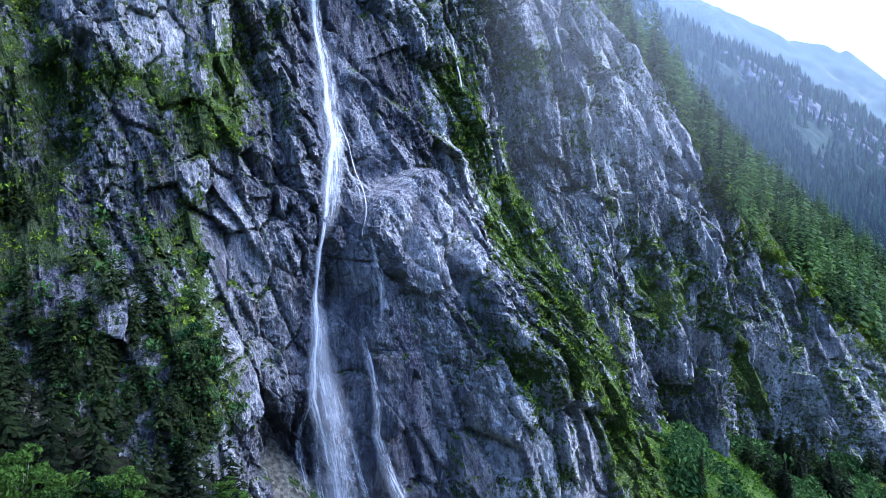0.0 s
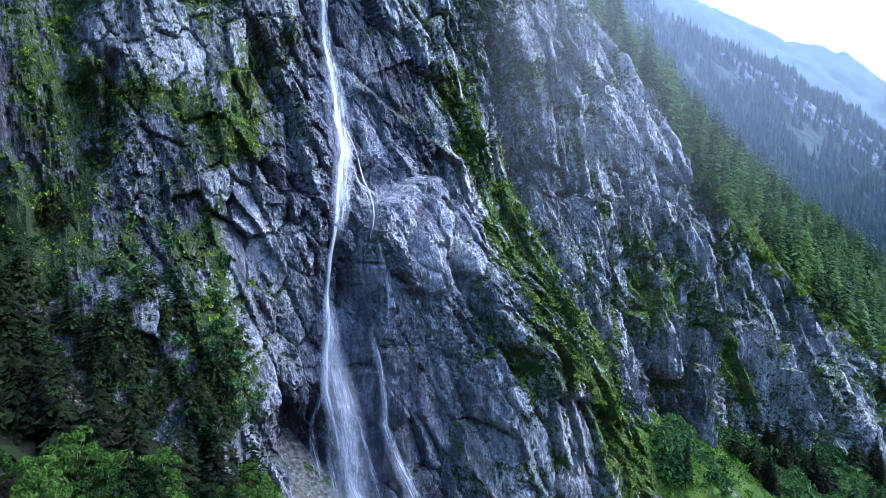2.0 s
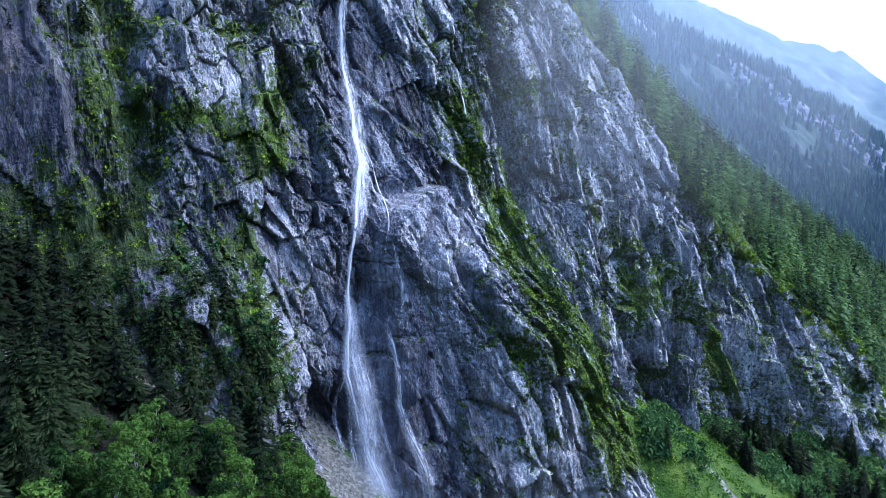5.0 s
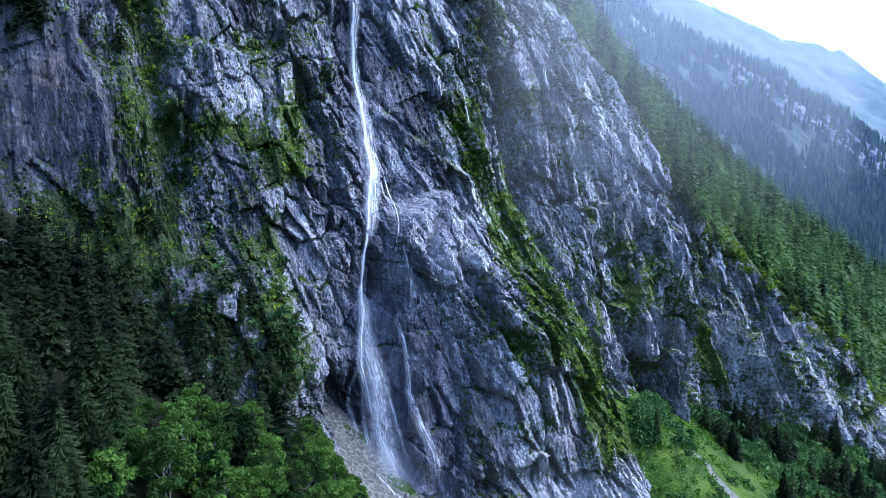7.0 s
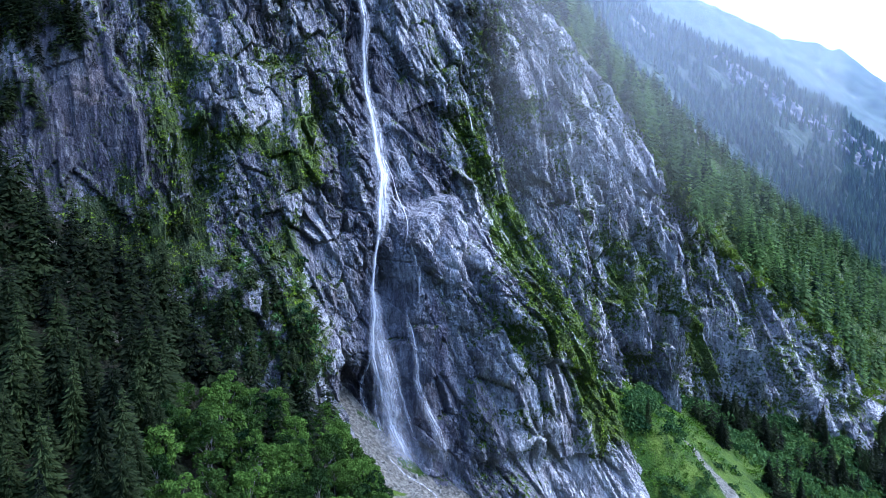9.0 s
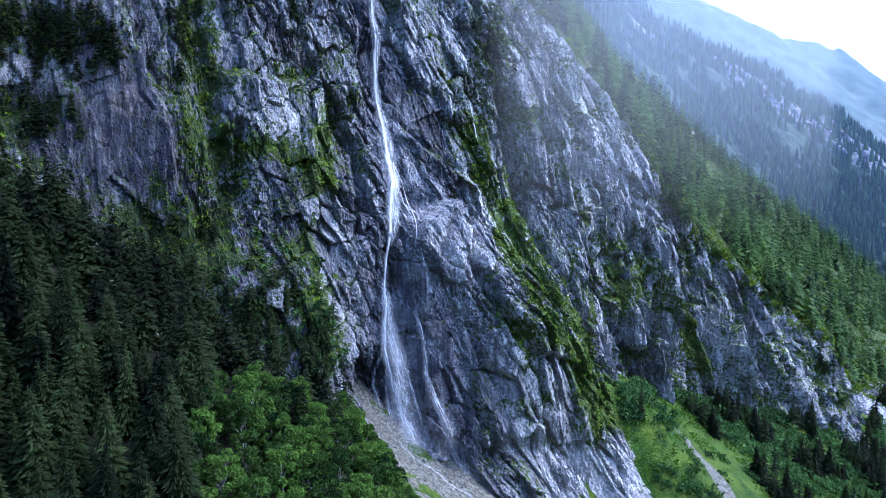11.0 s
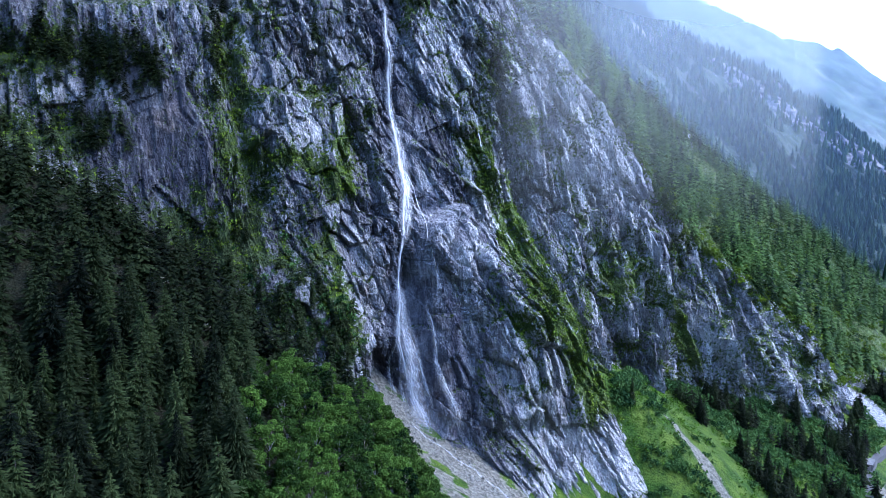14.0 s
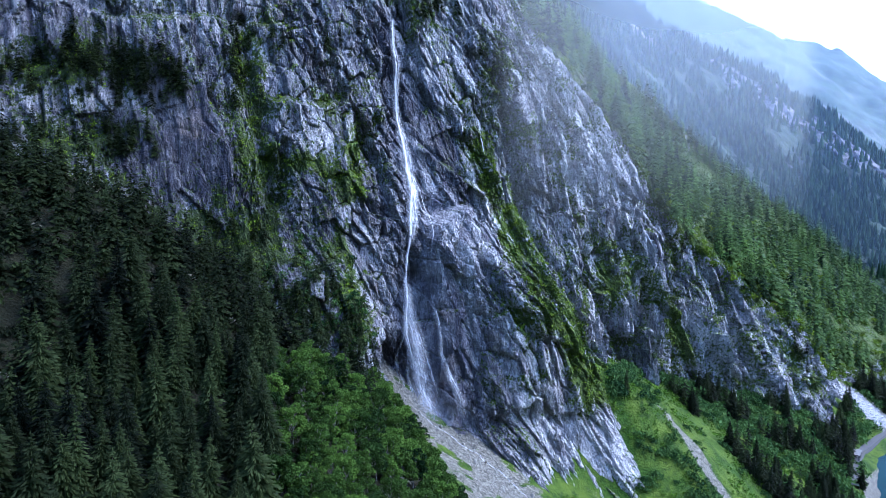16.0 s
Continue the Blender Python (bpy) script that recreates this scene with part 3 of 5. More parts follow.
# ---- the ground: wooded slope, scree and meadow down to the lake ----
WOODED_SLOPE = [
    (-250, 160, 266), (-150, 110, 210), (-200, 135, 246), (-97, 61, 161), (-125, 52, 157), (-108, 14, 146), (-58, 95, 144), (-39, 84, 128), (-25, 184, 118), (35, 160, 84),
    (0, 20, 84), (-20, -160, 60), (-180, -150, 130), (100, -300, -8), (-350, -50, 260), (68, 178, 66), (150, 60, 20),
]
MEADOW_SPUR = [
    (62, 232, 120), (70, 202, 80), (92, 264, 119), (95, 302, 121), (113, 290, 110), (105, 245, 112), (119, 257, 98), (129, 259, 88), (149, 252, 75), (156, 226, 58), (120, 333, 102), (160, 330, 84), (232, 399, 66), (283, 412, 50),
    (348, 421, 7), (330, 366, 0), (230, 290, 22), (399, 531, 30), (470, 520, 0), (310, 250, -10), (520, 330, -14), (700, 800, 20),
]
GROUND = plate(WOODED_SLOPE + MEADOW_SPUR, 0.01)


def ground_height(x, y):
    z = GROUND(x, y) + 1.6 * fbm(x / 14, y / 14, 4, 7)
    return np.clip(z, -30, 330)


def leaf_edge(y):
    """Where the broadleaf wood ends towards the scree."""
    return np.interp(y, [30, 60, 75, 95, 115, 135, 155, 200], [24, 12, 4, -13, -27, -34, -48, -70])


gx = np.unique(np.r_[np.arange(-2500, -300, 60), np.arange(-300, 440, 4.4), np.arange(440, 3200, 40)])
gy = np.unique(np.r_[np.arange(-2500, -260, 60), np.arange(-260, -40, 6), np.arange(-40, 560, 4.4), np.arange(560, 3400, 40)])
GX, GY = np.meshgrid(gx, gy)
inside = smoothstep(900, 500, np.hypot(GX - 60, GY - 150))
GZ = ground_height(GX, GY) * inside - 12 * (1 - inside)
# mask of the litter and the painted shade below the woods
shaded_litter = smoothstep(2, -8, GX - leaf_edge(GY) + 5 * fbm(GX / 12, GY / 12, 3, 98)) * smoothstep(-60, -20, GY - 60 * smoothstep(-85, -50, GX) + 14 * fbm(GX / 20, GY / 20, 3, 92))
GWX, GWY = GX + 5 * fbm(GX / 13, GY / 13, 3, 93), GY + 5 * fbm(GX / 13, GY / 13, 3, 94)
bare = 0.15 + 0.9 * smoothstep(-10, 2, GX - leaf_edge(GY)) * smoothstep(50, 25, GX + 0.4 * (GY - 150)) * smoothstep(30, 60, GY) * smoothstep(0.15, -0.2, fbm(GX / 9, GY / 9, 3, 96)) + 0.8 * fbm(GX / 7, GY / 7, 3, 95) * smoothstep(30, -10, GX - 60) + along(GX, GY, [(-40, 170), (-12, 170), (12, 152), (34, 124)], 11) + along(GWX, GWY, [(127, 264), (130, 252), (136, 230), (150, 212), (172, 190), (190, 170)], 5.5) + along(GX, GY, [(392, 528), (424, 482)], 22) + along(GX, GY, [(300, 318), (330, 364), (400, 430), (470, 490)], 6)
ground_mesh = mesh_of("ground", np.stack([GX, GY, GZ], -1).reshape(-1, 3), grid_faces(*GX.shape), MEADOW, True, [("bare", bare), ("shaded_litter", shaded_litter)])
ground = tagged(new("ground", ground_mesh), "steep green valley side with grass, scree and gravel", "ground", kind="structure")


# ---- far mountains ----
def spur(name, crest, drop, wide, step, seed, label):
    """A mountain side whose crest follows points (x, y, z) and which falls towards the viewer."""
    c = np.array(crest, float)
    run = np.r_[0, np.cumsum(np.hypot(*np.diff(c[:, :2], axis=0).T))]
    a = np.arange(0, run[-1], step)
    b = np.arange(-wide * 0.3, wide, step)
    A, B = np.meshgrid(a, b)
    x, y, z = (np.interp(A, run, c[:, i]) for i in range(3))
    z = z - np.abs(B) * drop
    z = z + 0.035 * wide * fbm(A / 160, B / 160, 5, seed) + 8 * fbm(A / 25, B / 25, 3, seed + 9)
    y = y - B
    return A, B, np.stack([x, y, z], -1)


SPUR_LINE = [(200, 1840, 980), (427, 1760, 800), (554, 1700, 687), (629, 1650, 625), (672, 1600, 590), (777, 1520, 506), (828, 1480, 457), (883, 1450, 410), (928, 1420, 359), (1099, 1350, 160), (1250, 1280, -20)]
RIDGE_LINE = [(300, 3250, 1560), (817, 3150, 1296), (1329, 3000, 1022), (1477, 2950, 930), (1577, 2930, 910), (1688, 2900, 842), (1854, 2850, 730), (2258, 2800, 493), (2900, 2700, 60)]
A2, B2, P2 = spur("spur", SPUR_LINE, 0.75, 700, 8, 3, "")
bare2 = smoothstep(0.22, 0.36, 0.55 * fbm(A2 / 60, B2 / 30, 4, 21) + 0.62 * np.exp(-(((B2 - 150 - 0.10 * (A2 - 450) + 60 * fbm(A2 / 90, A2 * 0, 3, 23)) / 85) ** 2)) * smoothstep(180, 320, A2) * smoothstep(-0.3, 0.2, fbm(A2 / 110, B2 / 110, 2, 22)) - 0.10)
crag, _, _ = facets(A2, P2[..., 2], 30, 60, 0.1, 91)
P2[..., 1] -= (4 + 14 * bare2) * crag
spur_mesh = mesh_of("mountain_spur", P2.reshape(-1, 3), grid_faces(*A2.shape), HILL, False, [("bare", bare2)])
tagged(new("mountain_spur", spur_mesh), "hazy blue-green wooded mountain spur with pale crags", "mountain", kind="structure")
A3, B3, P3 = spur("ridge", RIDGE_LINE, 0.62, 1600, 22, 5, "")
bare3 = 0.35 * smoothstep(0.1, 0.5, fbm(A3 / 200, B3 / 120, 4, 31))
ridge_mesh = mesh_of("mountain_ridge", P3.reshape(-1, 3), grid_faces(*A3.shape), HILL, True, [("bare", bare3)])
tagged(new("mountain_ridge", ridge_mesh), "distant green mountain ridge fading into bright haze", "mountain", kind="structure")
# unseen mountain added behind the camera to keep low frontal light off the cliff
A4, B4, P4 = spur("side", [(2600, -1900, 800), (1200, -1550, 860), (300, -1350, 1000), (-600, -1300, 1100), (-1800, -1200, 1200), (-2600, -1000, 1200)], 1.05, 850, 26, 8, "")

P4[..., 1] = P4[..., 1] + 2 * B4
bare4 = smoothstep(0.2, 0.5, fbm(A4 / 200, B4 / 120, 4, 33))
side_mesh = mesh_of("valley_side", P4.reshape(-1, 3), grid_faces(*A4.shape), HILL, True, [("bare", bare4)])
tagged(new("valley_side", side_mesh), "unseen dark wooded mountain added behind the camera to block low light", "mountain", kind="structure")
A5, B5, P5 = spur("end", [(-900, 900, 900), (-800, 300, 800), (-900, -300, 850), (-1100, -900, 900)], 1.0, 500, 26, 9, "")
P5 = np.stack([np.interp(A5, [0, 1900], [-850, -1000]) + B5, np.interp(A5, [0, 1900], [900, -900]), P5[..., 2]], -1)
end_mesh = mesh_of("valley_end", P5.reshape(-1, 3), grid_faces(*A5.shape), HILL, True, [("bare", smoothstep(0.2, 0.5, fbm(A5 / 200, B5 / 120, 4, 34)))])
tagged(new("valley_end", end_mesh), "dark wooded mountain at the upper end of the valley", "mountain", kind="structure")


# ---- building helpers ----
def part(name, me, parent, label=""):
    ob = new(name, me)
    ob.parent = parent
    return tagged(ob, label)


def box(x0, y0, z0, x1, y1, z1, bevel=0.0):
    bm = bmesh.new()
    bmesh.ops.create_cube(bm, size=1.0)
    bmesh.ops.scale(bm, vec=(x1 - x0, y1 - y0, z1 - z0), verts=bm.verts)
    bmesh.ops.translate(bm, vec=((x0 + x1) / 2, (y0 + y1) / 2, (z0 + z1) / 2), verts=bm.verts)
    if bevel:
        bmesh.ops.bevel(bm, geom=bm.edges[:], offset=bevel, segments=2, affect="EDGES")
    return bm


def mesh_from(bm, name, mat):
    me = bpy.data.meshes.new(name)
    bm.to_mesh(me)
    bm.free()
    me.materials.append(mat)
    return me


def simple(name, low, high, scale, rough=0.85, bump=0.3, bump_size=0.05, local=False):
    m, n, l, p = material(name)
    k = Nodes(m.node_tree)
    v = k.noise(k.place(local=local), scale, 7, 0.65)
    l.new(k.ramp(v, (0.3, low), (0.7, high)), p.inputs["Base Color"])
    p.inputs["Roughness"].default_value = rough
    l.new(k.bump(v, bump, bump_size), p.inputs["Normal"])
    return m


def foliage(name, dark, light, per_object=True):
    """Leaves or needles: colour varies from plant to plant and over each plant."""
    m, n, l, p = material(name)
    k = Nodes(m.node_tree)
    if per_object:
        pick = n.new("ShaderNodeObjectInfo").outputs["Random"]
    else:
        pick = k.attribute("tone")
    small = k.noise(k.place(), 0.9, 6, 0.75)
    mixed = k.math("ADD", k.math("MULTIPLY", pick, 0.7), k.math("MULTIPLY", small, 0.5))
    colour = k.ramp(mixed, (0.25, dark), (0.9, light))
    l.new(colour, p.inputs["Base Color"])
    p.inputs["Roughness"].default_value = 0.7
    p.inputs["Specular IOR Level"].default_value = 0.06
    thin = n.new("ShaderNodeBsdfTranslucent")
    l.new(colour, thin.inputs["Color"])
    both = n.new("ShaderNodeMixShader")
    both.inputs[0].default_value = 0.3
    l.new(p.outputs[0], both.inputs[1])
    l.new(thin.outputs[0], both.inputs[2])
    l.new(both.outputs[0], n["Material Output"].inputs["Surface"])
    return m


BARK = simple("bark", (0.035, 0.026, 0.02), (0.13, 0.10, 0.08), 3.0, 0.9, 0.6, 0.05)
PALE_BARK = simple("pale_bark", (0.10, 0.09, 0.08), (0.34, 0.32, 0.29), 3.0, 0.85, 0.5, 0.04)
# spruce needles darkened for the slope's shade; rim needles lightened for light and haze
SHADED_NEEDLES = foliage("shaded_spruce_needles", (0.0014, 0.0034, 0.0014), (0.026, 0.039, 0.011))
LEAVES = foliage("broad_leaves", (0.003, 0.012, 0.003), (0.068, 0.124, 0.017))
LIT_RIM_NEEDLES = foliage("lit_rim_needles", (0.004, 0.014, 0.006), (0.12, 0.20, 0.045), False)
SHADED_NEEDLES_STUFF = foliage("shaded_forest_needles", (0.0014, 0.0034, 0.0014), (0.026, 0.039, 0.011), False)
MEADOW_LEAVES = foliage("meadow_leaves", (0.014, 0.04, 0.004), (0.08, 0.15, 0.012), False)
SHRUB = foliage("shrub_leaves", (0.014, 0.032, 0.004), (0.17, 0.25, 0.018), False)
BUSH = foliage("bush_leaves", (0.010, 0.032, 0.010), (0.075, 0.14, 0.034), False)
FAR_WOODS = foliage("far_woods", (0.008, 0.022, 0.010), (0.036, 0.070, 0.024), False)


def tube(path, radii, sides=7):
    """Verts and faces of a tapering limb along a path."""
    path = np.asarray(path, float)
    verts, faces = [], []
    for i, (c, r) in enumerate(zip(path, radii)):
        ahead = Vector(path[min(i + 1, len(path) - 1)] - path[max(i - 1, 0)]).normalized()
        q = ahead.to_track_quat("Z", "Y")
        for j in range(sides):
            a = 2 * math.pi * j / sides
            verts.append(tuple(Vector(c) + q @ Vector((r * math.cos(a), r * math.sin(a), 0))))
    for i in range(len(path) - 1):
        for j in range(sides):
            a, b = i * sides + j, i * sides + (j + 1) % sides
            faces.append((a, b, b + sides, a + sides))
    return verts, faces


def conifer_crown(rng, height, radius, whorls, branches, rich, broad=1.0):
    """Drooping boughs in whorls round the trunk. Gives verts and triangles."""
    verts, tris = [], []
    for w in range(whorls):
        f = (w + 0.8 * rng.random()) / whorls
        z0 = height * (0.08 + 0.90 * f)
        reach = radius * (1 - f) ** 0.85 * (0.82 + 0.3 * rng.random()) + 0.15
        turn = rng.random() * 6.28
        count = max(4, int(branches * (1.1 - 0.55 * f)))
        for b in range(count):
            a = turn + 6.283 * (b + 0.8 * rng.random()) / count
            r = reach * (0.55 + 0.55 * rng.random())
            z = z0 + 0.4 * rng.gauss(0, 1) * height / whorls
            droop = r * (0.30 + 0.35 * rng.random()) * (1.25 - 1.1 * f)
            wide = (0.10 * r + 0.13) * broad
            c, s = math.cos(a), math.sin(a)
            lift = 0.10 * r

            def at(along_, side, up):
                return (c * along_ - s * side, s * along_ + c * side, z + up)

            n = len(verts)
            if rich:
                fine = broad < 1
                for mid in (0.3, 0.53, 0.74, 0.93) if fine else (0.4, 0.68, 0.93):
                    n = len(verts)
                    size, skew, sag = (0.14 * r + 0.18 if fine else 0.19 * r + 0.2) * (0.8 + 0.5 * rng.random()), rng.gauss(0, 0.17) * r, -droop * mid ** 1.3
                    w2, tip = wide * (1.5 - 0.7 * mid), skew * 0.6
                    verts += [at(mid * r - size, skew * 0.4, sag + lift + 0.16 * size), at(mid * r, skew + w2, sag - 0.55 * w2 - 0.15 * rng.random()),
                              at(mid * r + size, skew + tip, sag - 0.45 * size), at(mid * r, skew - w2, sag - 0.55 * w2 - 0.15 * rng.random())]
                    tris += [(n, n + 1, n + 2), (n, n + 2, n + 3)]
            else:
                verts += [at(0, 0, lift), at(0.7 * r, wide, -0.7 * droop), at(r, 0, -droop), at(0.7 * r, -wide, -0.7 * droop)]
                tris += [(n, n + 1, n + 2), (n, n + 2, n + 3)]
    n = len(verts)
    t = 0.22
    verts += [(t, 0, height * 0.93), (-0.5 * t, 0.87 * t, height * 0.93), (-0.5 * t, -0.87 * t, height * 0.93), (0, 0, height * 1.03)]
    tris += [(n, n + 1, n + 3), (n + 1, n + 2, n + 3), (n + 2, n, n + 3)]
    return np.array(verts), np.array(tris)


def cone_tree(seed, height, radius):
    """A far conifer: three ragged tiers."""
    r = random.Random(seed)
    verts, tris = [], []
    for tier in range(3):
        base, top, wide = height * (0.05 + 0.27 * tier), height * (0.50 + 0.25 * tier), radius * (1 - 0.28 * tier)
        n = len(verts)
        verts.append((0, 0, top))
        for i in range(6):
            a, w = i * 1.047 + 0.4 * tier, wide * (0.65 + 0.6 * r.random())
            verts.append((w * math.cos(a), w * math.sin(a), base - 0.08 * height * r.random()))
        tris += [(n, n + 1 + i, n + 1 + (i + 1) % 6) for i in range(6)]
    return np.array(verts), np.array(tris)


def make_spruce(seed, height, radius):
    rng = random.Random(seed)
    root = new("spruce")
    v, f = tube([(0, 0, -1.5), (0.05, 0, height * 0.3), (0, 0.05, height * 0.65), (0, 0, height * 0.97)], (0.34, 0.25, 0.14, 0.03))
    part("trunk", mesh_of("trunk", v, f, BARK, True), root)
    v, f = conifer_crown(rng, height, radius, 32, 11, True, 0.98)
    part("crown", mesh_of("crown", v, f, SHADED_NEEDLES), root)
    return root


def leaf_cloud(rng, lobes, count, size):
    """Many small leaf sprays on the skins of rounded lobes (x, y, z, r)."""
    lobes = np.array(lobes)
    pick = rng.choice(len(lobes), count, p=lobes[:, 3] ** 2 / (lobes[:, 3] ** 2).sum())
    way = rng.normal(size=(count, 3))
    way[:, 2] = way[:, 2] * 0.8 + 0.45
    way /= np.linalg.norm(way, axis=1)[:, None]
    far = lobes[pick, 3] * (0.72 + 0.36 * rng.random(count) ** 0.7)
    middle = lobes[pick, :3] + way * far[:, None] * [1, 1, 0.85]
    normal = way + 0.7 * rng.normal(size=(count, 3))
    normal /= np.linalg.norm(normal, axis=1)[:, None]
    u = np.cross(normal, rng.normal(size=(count, 3)))
    u /= np.linalg.norm(u, axis=1)[:, None]
    w = np.cross(normal, u)
    k = size * (0.6 + 0.8 * rng.random(count))[:, None]
    quad = np.stack([middle - 1.1 * k * u, middle - 0.55 * k * w + 0.15 * k * normal, middle + 1.2 * k * u - 0.2 * k * normal, middle + 0.6 * k * w], 1)
    return quad.reshape(-1, 3), np.arange(4 * count).reshape(-1, 4)


def make_broadleaf(seed, height, spread):
    rng = np.random.default_rng(seed)
    root = new("broadleaf_tree")
    v, f = tube([(0, 0, -1.2), (0.1, 0.1, height * 0.2), (0.3, 0, height * 0.45), (0.2, 0.2, height * 0.8)], (0.26, 0.2, 0.15, 0.04))
    lobes = []
    for i in range(24):
        up = 0.26 + 0.70 * (i + 0.5) / 24
        a, out = 2.4 * i + rng.random(), spread * (0.45 + 0.42 * rng.random()) * math.sin(math.pi * min(up * 0.82 + 0.1, 1)) ** 0.7
        x, y, z = out * math.cos(a), out * math.sin(a), height * (up + 0.05 * rng.normal())
        lobes.append((x, y, z, spread * (0.17 + 0.13 * rng.random())))
        if i % 2:
            continue
        bv, bf = tube([(0.15, 0.05, height * (up * 0.55)), (0.55 * x, 0.55 * y, height * up * 0.84), (0.9 * x, 0.9 * y, z)], (0.1, 0.06, 0.02), 4)
        n = len(v)
        v += bv
        f += [tuple(q + n for q in face) for face in bf]
    lobes.append((0.2, 0.2, height * 0.97, spread * 0.24))
    part("trunk", mesh_of("trunk", v, f, PALE_BARK, True), root)
    v, f = leaf_cloud(rng, lobes, 1900, 0.40)
    part("crown", mesh_of("crown", v, f, LEAVES), root)
    return root


def scatter(kinds, places, rng, low, high, label, category, group):
    """Places each kind's first model once and copies it to the rest."""
    used = set()
    for i, (x, y, z) in enumerate(places):
        k = rng.integers(len(kinds))
        size = low + (high - low) * rng.random()
        m = pose(x, y, z, 4 * rng.normal() * 0.5, 4 * rng.normal() * 0.5, 360 * rng.random()) @ Matrix.Diagonal((size * (0.85 + 0.3 * rng.random()), size * (0.85 + 0.3 * rng.random()), size, 1))
        if k in used:
            ob = copy_thing(kinds[k], Matrix())
        else:
            ob = kinds[k]
            used.add(k)
        ob.matrix_basis = m
        tagged(ob, label, category, group)
    for k, ob in enumerate(kinds):
        if k not in used:
            for o in (*ob.children_recursive, ob):
                bpy.data.objects.remove(o)


def stuff_of(name, verts, tris, places, sizes, turns, mat, label, category, rng, tone_low=0.0, tone_high=1.0):
    """One mesh of many copies of small models; places (n, 3). verts and tris: lists of models."""
    all_v, all_f, tones, start = [], [], [], 0
    pick = rng.integers(len(verts), size=len(places))
    for k in range(len(verts)):
        mine = np.flatnonzero(pick == k)
        if not len(mine):
            continue
        c, s = np.cos(turns[mine])[:, None], np.sin(turns[mine])[:, None]
        v = verts[k][None] * sizes[mine][:, None, None]
        p = np.stack([c * v[..., 0] - s * v[..., 1], s * v[..., 0] + c * v[..., 1], v[..., 2]], -1) + places[mine][:, None]
        n = verts[k].shape[0]
        all_v.append(p.reshape(-1, 3))
        all_f.append((tris[k][None] + (start + n * np.arange(len(mine)))[:, None, None]).reshape(-1, tris[k].shape[1]))
        tones.append(np.repeat(tone_low + (tone_high - tone_low) * rng.random(len(mine)), n))
        start += n * len(mine)
    me = mesh_of(name, np.concatenate(all_v), np.concatenate(all_f), mat, False, [("tone", np.concatenate(tones))])
    return tagged(new(name, me), label, category, kind="stuff")


def thinned(x, y, rng, gap):
    """Keeps points no nearer to each other than about gap, by a coarse grid."""
    order, seen, keep = rng.permutation(len(x)), set(), []
    for i in order:
        cx, cy = int(x[i] // gap), int(y[i] // gap)
        if all((cx + a, cy + b) not in seen for a, b in ((0, 0), (1, 0), (-1, 0), (0, 1), (0, -1)) if a == 0 and b == 0 or rng.random() < 0.35):
            seen.add((cx, cy))
            keep.append(i)
    return np.array(keep)


# ---- water of the fall ----
def water_material(name, low, high, scale, sharp, veil=False, body=(0.93, 0.94, 0.93)):
    m, n, l, p = material(name)
    k = Nodes(m.node_tree)
    run, side = k.attribute("run"), k.attribute("side")
    mixv = n.new("ShaderNodeCombineXYZ")
    k.put(mixv.inputs[0], k.math("MULTIPLY", side, scale))
    k.put(mixv.inputs[1], k.math("MULTIPLY", run, 0.15))
    k.put(mixv.inputs[2], k.attribute("strand"))
    streak = k.noise(mixv.outputs[0], 1.0, 6, 0.65, 0.4)
    fade = k.attribute("fade")
    if veil:
        cover = k.math("MULTIPLY", k.ramp(streak, (low, 0.0), (high, sharp)), k.math("POWER", fade, 0.7))
    else:
        cover = k.ramp(k.math("ADD", streak, k.math("SUBTRACT", fade, 1.0)), (low, 0.0), (high, sharp))
    white = n.new("ShaderNodeBsdfDiffuse")
    white.inputs["Color"].default_value = (*body, 1)
    glow = n.new("ShaderNodeBsdfTranslucent")
    glow.inputs["Color"].default_value = (*body, 1)
    both = n.new("ShaderNodeMixShader")
    both.inputs[0].default_value = 0.35
    l.new(white.outputs[0], both.inputs[1])
    l.new(glow.outputs[0], both.inputs[2])
    clear = n.new("ShaderNodeBsdfTransparent")
    out = n.new("ShaderNodeMixShader")
    l.new(cover, out.inputs[0])
    l.new(clear.outputs[0], out.inputs[1])
    l.new(both.outputs[0], out.inputs[2])
    l.new(out.outputs[0], n["Material Output"].inputs["Surface"])
    return m


WATER_CORE = water_material("falling_water", 0.08, 0.72, 1.6, 1.0)
WATER_VEIL = water_material("water_veil", 0.36, 0.70, 2.2, 0.6, True)
WATER_MIST = water_material("water_mist", 0.25, 0.75, 1.0, 0.36, True)


